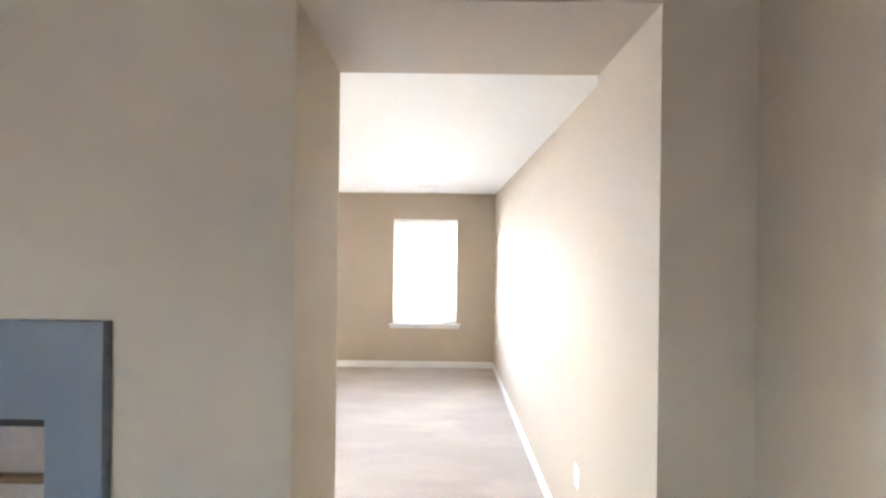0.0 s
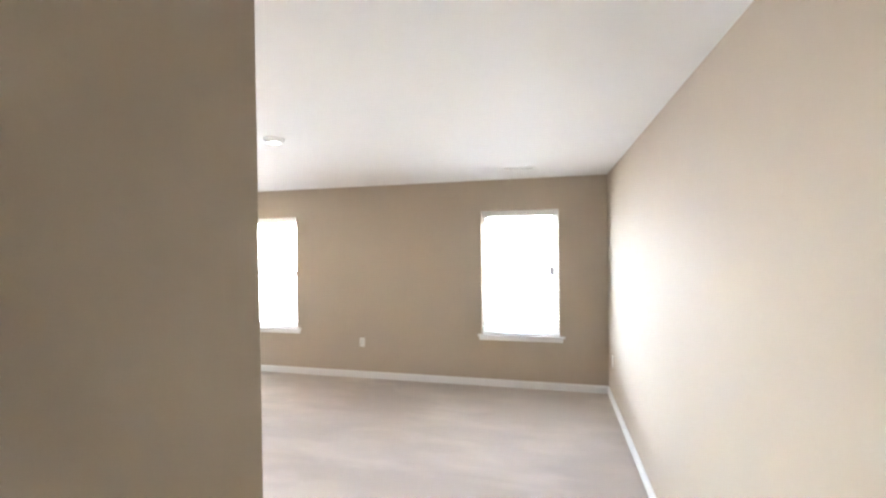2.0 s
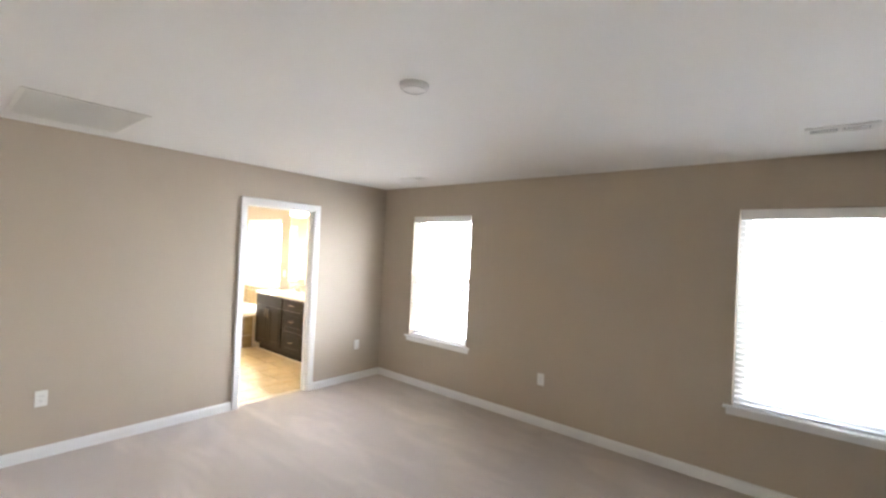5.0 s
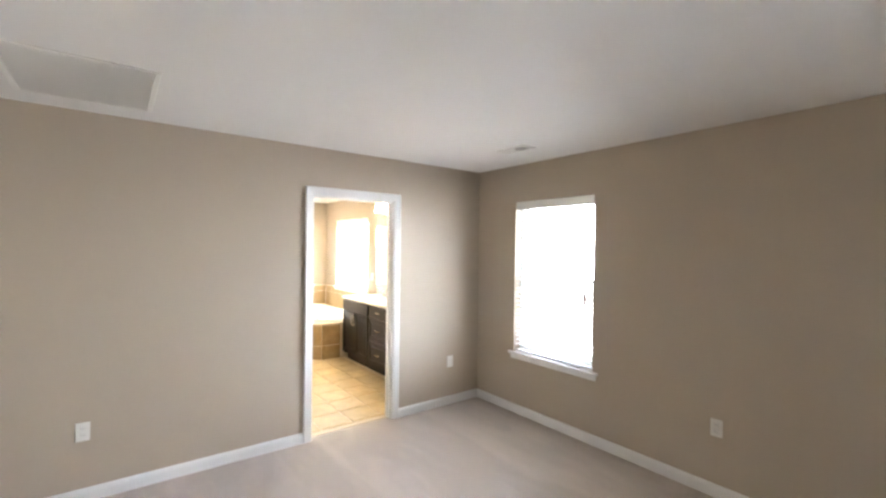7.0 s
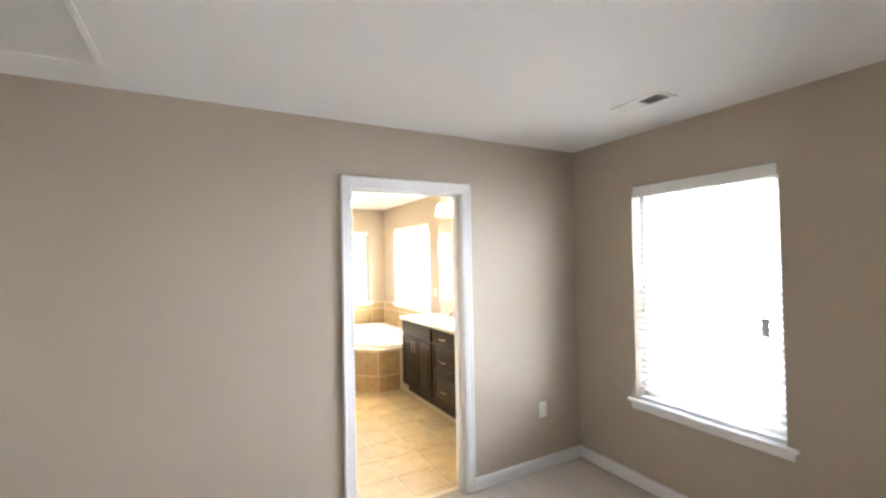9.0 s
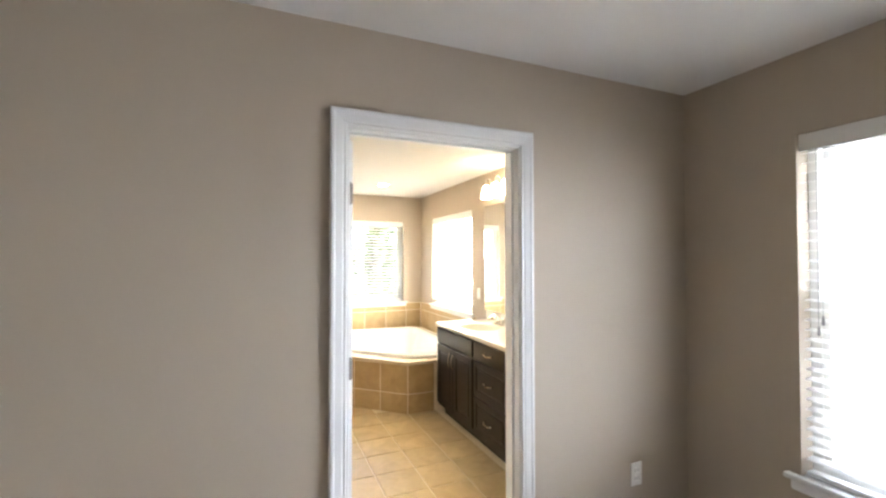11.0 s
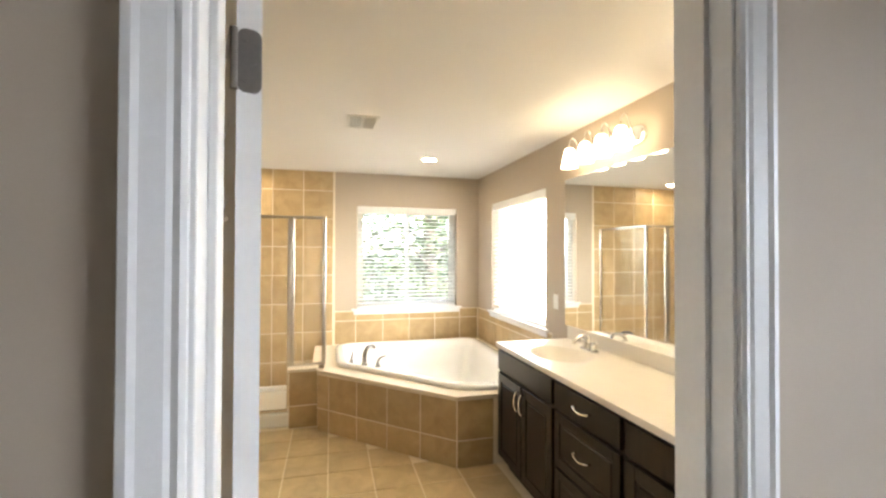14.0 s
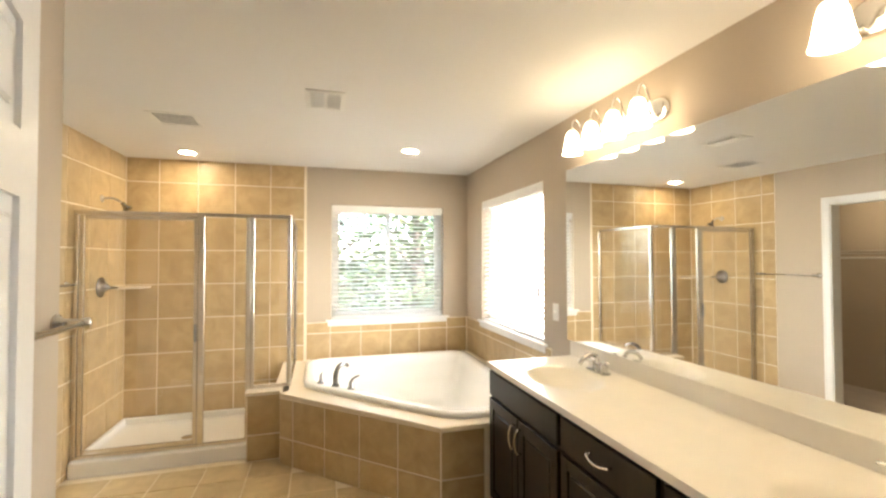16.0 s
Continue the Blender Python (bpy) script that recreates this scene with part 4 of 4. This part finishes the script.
def vanity_light(x0, label):
    root = thing("vanity_light", label, "wall lamp", group="vanity lights")
    n, step, zc = 4, 0.18, 2.225
    xc = x0 + 1.5 * step
    bm = bmesh.new()
    outl = []
    hl, hr = 0.315, 0.058
    for k in range(24):
        a = 2 * math.pi * k / 24
        outl.append((hr * math.cos(a) + (hl - hr) * (1 if math.cos(a) > 0 else -1), hr * math.sin(a)))
    ring_rows = [[(xc + x * s, BN - d, zc + z * s) for x, z in outl] for s, d in ((1.0, 0.002), (1.0, 0.012), (0.97, 0.02), (0.9, 0.024))]
    vs = ring_mesh(bm, ring_rows)
    bm.faces.new(vs[-1])
    part("backplate", bm, CHROME, root, "oblong chrome backplate", True)
    for k in range(n):
        x = x0 + k * step
        bm = bmesh.new()
        p = arc((x, BN - 0.02, zc - 0.02), (x, BN - 0.05, zc - 0.06), (x, BN - 0.075, zc + 0.01), 6) + arc((x, BN - 0.075, zc + 0.01), (x, BN - 0.09, zc + 0.115), (x, BN - 0.125, zc + 0.105), 8)[1:] + arc((x, BN - 0.125, zc + 0.105), (x, BN - 0.145, zc + 0.095), (x, BN - 0.145, zc + 0.05), 5)[1:]
        tube(bm, p, 0.0055, 8)
        lathe(bm, [(0, 0.03), (0.018, 0.028), (0.024, 0.01), (0.026, 0.0)], 16, Matrix.Translation((x, BN - 0.145, zc + 0.02)))
        part("arm", bm, CHROME, root, "", True)
        prof = [(0.020, 0.026), (0.030, 0.017), (0.039, -0.01), (0.046, -0.052), (0.053, -0.09), (0.058, -0.107), (0.0555, -0.107), (0.050, -0.087), (0.043, -0.052), (0.036, -0.01), (0.025, 0.015)]
        part("shade", lathe(bmesh.new(), prof, 28, Matrix.Translation((x, BN - 0.145, zc + 0.01))), SHADE, root, "lit frosted glass bell shade", True)
        part("bulb", lathe(bmesh.new(), [(0, -0.07), (0.016, -0.066), (0.024, -0.048), (0.024, -0.03), (0.013, -0.005), (0.012, 0.01)], 16, Matrix.Translation((x, BN - 0.145, zc))), BULB, root, "lit bulb", True)
    return root


vanity_light(-7.405, "chrome four-light bath fixture with lit frosted bell shades")
vanity_light(-6.08, "chrome four-light bath fixture with lit frosted bell shades")


# ---- fittings on walls and ceilings ----
def cover(name, label, category, m, toggle=False, group=""):
    """A wall plate 70 x 115 mm with two sockets or a toggle. Local y out of the wall."""
    root = thing(name, label, category, group=group, m=m)
    part("plate", box(-0.036, 0.036, 0.0005, 0.006, -0.058, 0.058, 0.003, 2), PLASTIC, root)
    if toggle:
        part("toggle", box(-0.005, 0.005, 0.0062, 0.016, -0.004, 0.014, 0.002), PLASTIC, root)
    else:
        for z in (-0.02, 0.02):
            s = part("socket", box(-0.017, 0.017, 0.0062, 0.008, z - 0.014, z + 0.014, 0.004), PLASTIC, root)
            # Solid dark strips; their colour stands for the shade inside the slots.
            bm = bx(bx(bmesh.new(), -0.0075, -0.0055, 0.0081, 0.0085, z - 0.004, z + 0.006), 0.0055, 0.0075, 0.0081, 0.0085, z - 0.004, z + 0.006)
            part("slot", bm, DARK, s)
    return root


def on_wall(axis, face, n, along, z):
    if axis == "x":
        return Matrix(((-n, 0, 0, along), (0, n, 0, face), (0, 0, 1, z), (0, 0, 0, 1)))
    return Matrix(((0, n, 0, face), (n, 0, 0, along), (0, 0, 1, z), (0, 0, 0, 1)))


for axis, face, n, along, z in (("x", 0.0, -1, -2.965, 0.455), ("y", -5.31, 1, -0.385, 0.44), ("y", -5.31, 1, -3.305, 0.44), ("y", 0.0, -1, -0.33, 0.45), ("y", 0.0, -1, -3.76, 0.485)):
    cover("wall_outlet", "white plastic duplex outlet on the beige wall", "outlet", on_wall(axis, face, n, along, z), group="wall outlets")
cover("light_switch", "white plastic toggle switch beside the mirror", "switch", on_wall("x", BN, -1, -7.84, 1.15), True)

bm = lathe(bmesh.new(), [(0, -0.03), (0.034, -0.03), (0.055, -0.027), (0.066, -0.017), (0.07, -0.006), (0.07, 0.0), (0, 0)], 32)
smoke = thing("smoke_detector", "round white plastic smoke detector on the ceiling", "smoke detector", m=pose(-2.486, -2.43, CE))
part("housing", bm, ACRYLIC, smoke, "", True)
part("vent_ring", lathe(bmesh.new(), [(0.052, -0.026), (0.0545, -0.0285), (0.058, -0.0265), (0.0565, -0.023)], 32), FILTER, smoke, "grey vent ring", True)


def register(name, label, m, w, h, slats, angle, halves=True, half=0.0045, back=None):
    """A stamped ceiling register: frame, flat backing whose tone stands in for duct shade, angled slats. Local z down.
    """
    root = thing(name, label, "vent", m=m)
    b = 0.028
    bm = bmesh.new()
    for r in ((-w / 2, w / 2, -h / 2, -h / 2 + b), (-w / 2, w / 2, h / 2 - b, h / 2), (-w / 2, -w / 2 + b, -h / 2 + b, h / 2 - b), (w / 2 - b, w / 2, -h / 2 + b, h / 2 - b)):
        bx(bm, r[0], r[1], r[2], r[3], 0.0005, 0.008, 0.003)
    if halves:
        bx(bm, -0.006, 0.006, -h / 2 + b, h / 2 - b, 0.001, 0.008, 0.001)
    part("frame_ring", bm, PLASTIC, root)
    part("backing", box(-w / 2 + b, w / 2 - b, -h / 2 + b, h / 2 - b, 0.0004, 0.0012), back or DARK, root, "flat backing sheet, its tone standing in for duct shade")
    spans = [(-w / 2 + b, -0.006, angle), (0.006, w / 2 - b, -angle)] if halves else [(-w / 2 + b, w / 2 - b, angle)]
    for u0, u1, an in spans:
        for k in range(slats):
            x = u0 + (u1 - u0) * (k + 0.5) / slats
            part("slat", box(-half, half, -h / 2 + b, h / 2 - b, -0.0005, 0.0005), PLASTIC, root, m=pose(x, 0, 0.005, 0, an, 0))
    return root


DOWN = pose(0, 0, 0, 180, 0, 0)
register("ceiling_register", "white stamped steel ceiling register near the window", pose(-4.30, -0.515, CE) @ DOWN, 0.31, 0.155, 10, 35, True, 0.0045, GREY)
register("ceiling_register", "white stamped steel ceiling register near the window", pose(-0.91, -0.68, CE) @ DOWN, 0.31, 0.155, 10, 35, True, 0.0045, GREY)
register("bath_register", "white stamped steel bathroom ceiling register", pose(-7.775, -1.485, CE) @ DOWN @ pose(0, 0, 0, 0, 0, 90), 0.22, 0.30, 8, 35, True)
register("exhaust_fan", "white plastic exhaust fan grille above the shower", pose(-8.385, -2.425, CE) @ DOWN @ pose(0, 0, 0, 0, 0, 90), 0.29, 0.28, 16, 20, False, 0.0045, GREY)

register("return_grille", "large white louvred return-air grille in the ceiling", pose(-4.67, -3.285, CE) @ DOWN, 0.75, 0.61, 34, -5, False, 0.0098, FILTER)

for x, y in can_holes:
    root = thing("recessed_light", "lit round recessed ceiling light with a white trim", "ceiling light", group="recessed lights", m=pose(x, y, CE))
    part("trim_ring", lathe(bmesh.new(), [(0.062, -0.0005), (0.085, -0.0005), (0.086, -0.004), (0.08, -0.008), (0.064, -0.006)], 32), PLASTIC, root, "", True)
    part("lens", lathe(bmesh.new(), [(0, -0.004), (0.045, -0.004), (0.063, -0.002)], 32), CAN, root, "glowing lens", True)


def towel_bar(x0, x1, wall, z, label):
    root = thing("towel_bar", label, "towel bar", group="towel bars")
    y = wall + 0.068
    part("rod", tube(bmesh.new(), [(x0, y, z), (x1, y, z)], 0.0085, 14), CHROME, root, "", True)
    for x in (x0 + 0.01, x1 - 0.01):
        bm = lathe(bmesh.new(), [(0, 0), (0.027, 0), (0.026, 0.006), (0.014, 0.016), (0.011, 0.055), (0.015, 0.062), (0.016, 0.078), (0, 0.082)], 20, Matrix.Translation((x, wall + 0.0005, z)) @ pose(0, 0, 0, -90, 0, 0))
        part("post", bm, CHROME, root, "", True)
    return root


towel_bar(-6.655, -6.05, -2.21, 1.34, "chrome towel bar on the short wall behind the door")
towel_bar(-8.76, -8.18, BS, 1.345, "chrome towel bar between shower and closet doorway")

# Unseen dome, added to brighten the closet, which reads as lit from above.
root = thing("closet_added_light", "unseen lit dome added on the closet ceiling for light", "ceiling light", m=pose(-8.2, -4.0, CE))
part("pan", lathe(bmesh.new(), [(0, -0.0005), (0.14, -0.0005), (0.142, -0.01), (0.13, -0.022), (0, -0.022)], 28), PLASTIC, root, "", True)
part("dome", lathe(bmesh.new(), [(0.126, -0.0225), (0.122, -0.05), (0.095, -0.078), (0.05, -0.093), (0, -0.098)], 28), BULB, root, "lit frosted glass dome of the added light", True)

shelf = thing("wire_shelf", "white coated wire shelf in the dark closet", "shelf")
bm = bmesh.new()
for k in range(14):
    y = -4.57 + 0.30 * k / 13
    tube(bm, [(BW + 0.01, y, 1.60), (-6.67, y, 1.60)], 0.0025, 5)
tube(bm, [(BW + 0.01, -4.265, 1.57), (-6.67, -4.265, 1.57)], 0.004, 6)
part("wires", bm, WIRE, shelf)
part("hanging_rod", tube(bmesh.new(), [(BW + 0.01, -4.30, 1.52), (-6.67, -4.30, 1.52)], 0.012, 10), WIRE, shelf)

# ---- fireplace in the hall ----
fire = thing("fireplace", "blue-grey painted fireplace surround with a glass-fronted firebox", "fireplace")
FX0, FX1, FZ = -2.706, -1.706, 1.225
part("surround", slab("x", -2.85, -1.562, -4.935, -4.9055, 0.0, 1.471, [(FX0, FX1, 0.0, FZ)]), SLATE, fire)
bm = bmesh.new()
bx(bm, FX0 + 0.0005, FX1 - 0.0005, -4.92, -4.885, FZ - 0.025, FZ - 0.0005, 0.002)
bx(bm, FX0 + 0.0005, FX0 + 0.015, -4.92, -4.885, 0.12, FZ - 0.0255, 0.002)
bx(bm, FX1 - 0.004, FX1 - 0.0005, -4.92, -4.885, 0.12, FZ - 0.0255, 0.001)
part("insert_trim", bm, DARK, fire, "black metal insert trim")
part("louvre", box(FX0 + 0.0155, FX1 - 0.0045, -4.915, -4.888, 1.050, 1.070, 0.003), BRASS, fire, "bronze bar across the glass")
part("glass_front", box(FX0 + 0.0155, FX1 - 0.0045, -4.898, -4.893, 0.122, FZ - 0.0255), GLASS, fire)
bm = bmesh.new()
bx(bm, FX0 + 0.001, FX1 - 0.001, -4.462, -4.4475, 0.12, FZ)
bx(bm, FX0 + 0.001, FX0 + 0.011, -4.87, -4.462, 0.12, FZ)
bx(bm, FX1 - 0.011, FX1 - 0.001, -4.87, -4.462, 0.12, FZ)
bx(bm, FX0 + 0.011, FX1 - 0.011, -4.87, -4.462, 0.12, 0.13)
bx(bm, FX0 + 0.011, FX1 - 0.011, -4.87, -4.462, FZ - 0.01, FZ)
part("firebox", bm, REFLECT_LINING, fire, "firebox lining coloured like the glass reflection")
part("hearth_base", box(FX0 + 0.0005, FX1 - 0.0005, -4.935, -4.9055, 0.0, 0.119, 0.004), SLATE, fire)


# ---- outdoors ----
structure("ground", box(-900, 900, -900, 900, -0.62, -0.6), GRASS, "green lawn round the house", "ground")
outer = bmesh.new()
bx(outer, -9.95, -9.84, -9.0, 0.3, -0.6, 0.7)
bx(outer, -9.95, 0.5, 0.31, 0.4, -0.6, 0.4)
structure("wall_outside", outer, SIDING, "grey siding below the windows")


def tree(x, y, h, spread, seed, label):
    rnd = random.Random(seed)
    root = thing("tree", label, "tree", group="trees beside the house", m=pose(x, y, -0.6))
    bm = tube(bmesh.new(), [(0, 0, 0), (0.03, 0.02, h * 0.3), (0.1, -0.05, h * 0.6), (0.05, 0.05, h * 0.9)], [0.17, 0.14, 0.09, 0.03], 10)
    tips = []
    for k in range(16):
        z = h * (0.12 + 0.78 * k / 15)
        a = k * 2.4 + rnd.uniform(-0.4, 0.4)
        r = spread * (0.55 + 0.45 * math.sin(math.pi * (0.2 + 0.75 * k / 15))) * rnd.uniform(0.7, 1.05)
        tip = Vector((r * math.cos(a), r * math.sin(a), z + rnd.uniform(0.1, 0.7)))
        tube(bm, [(0.05, 0, z - 0.2), tip * 0.5 + Vector((0, 0, z * 0.5)), tip], [0.05, 0.03, 0.01], 6)
        tips.append(tip)
    part("trunk", bm, BARK, root)
    verts, faces = [], []
    for tip in tips:
        for c in range(9):
            cc = tip * rnd.uniform(0.35, 1.05) + Vector((rnd.gauss(0, 0.35), rnd.gauss(0, 0.35), rnd.gauss(0, 0.3)))
            cc.z = max(cc.z, 0.25) + tip.z * 0.25 * rnd.random()
            for q in range(26):
                p = cc + Vector((rnd.gauss(0, 0.24), rnd.gauss(0, 0.24), rnd.gauss(0, 0.2)))
                s = rnd.uniform(0.05, 0.10)
                rot = Euler((rnd.uniform(-0.9, 0.9), rnd.uniform(-0.9, 0.9), rnd.uniform(0, 6.28))).to_matrix()
                i = len(verts)
                for u, v, w in ((-1, 0, 0), (0, 0.5, 0.15), (1, 0, 0), (0, -0.5, 0.15)):
                    verts.append(p + rot @ Vector((u * s, v * s, w * s)))
                faces.append((i, i + 1, i + 2, i + 3))
    me = bpy.data.meshes.new("crown")
    me.from_pydata(verts, [], faces)
    me.materials.append(LEAF)
    part("crown", me, None, root)
    return root


for x, y, h, sp, sd in ((-14.6, 0.6, 5.2, 1.5, 3), (-15.4, 2.4, 6.0, 1.7, 4), (-16.2, -1.2, 5.6, 1.6, 5), (-18.5, 1.4, 7.0, 2.1, 6), (-18.0, 4.6, 6.5, 2.0, 7), (-19.5, -3.4, 7.2, 2.1, 8)):
    tree(x, y, h, sp, sd, "leafy green tree outside the bathroom window")

# ---- tile pieces, nearest surfaces ----
xs = lines(-8.72, -5.43, 0.30, -7.56)
ys = lines(-3.185, 0.04, 0.2965, -0.81)
P_FLOOR = Matrix(((1, 0, 0, 0), (0, 0, 1, 0), (0, 1, 0, 0), (0, 0, 0, 1)))
for u0, u1 in zip(xs, xs[1:]):
    for v0, v1 in zip(ys, ys[1:]):
        cx, cy = (u0 + u1) / 2, (v0 + v1) / 2
        if u1 > -6.66 and v0 < -2.2 and v1 <= -2.21:
            continue
        if cy > -0.40 and cx > -7.7:
            continue
        if cx + 8.64 < (cy + 1.795) * 0.96 - 0.16 and cy > -1.80:
            continue
        lay(bath_floor, P_FLOOR, [u0, u1], [max(v0, -2.205) if u0 > -6.7 else v0, v1], FLOOR_TILE)
lay(bed_w, P_WEST, lines(1.64, 3.185, 0.316, 1.66), TZ)
lay(bed_s, P_SOUTH, lines(8.60, 9.673, 0.31, 9.673 - 0.31 * 4), TZ)
lay(bed_t, P_WEST, lines(-0.035, 1.64, 0.305, 0.19), [DECK + 0.002, 0.775, 0.88])
lay(bed_n, P_NORTH, lines(-9.672, -7.9, 0.305, -9.4), [DECK + 0.002, 0.775, 0.88])
L = 1.357
lay(skirt, P_DIAG, [0.0, 0.135, 0.44, 0.745, 1.05, L], [0.0, 0.195, DECK - 0.032])
lay(skirt, P_END, [-0.815, -0.535], [0.0, 0.195, DECK - 0.032])
P_KNEE = Matrix(((0, 1, 0, KX + 0.10), (1, 0, 0, 0), (0, 0, 1, 0), (0, 0, 0, 1)))
lay(core, P_KNEE, [-2.035, -1.79], [0.0, 0.195, DECK - 0.022])
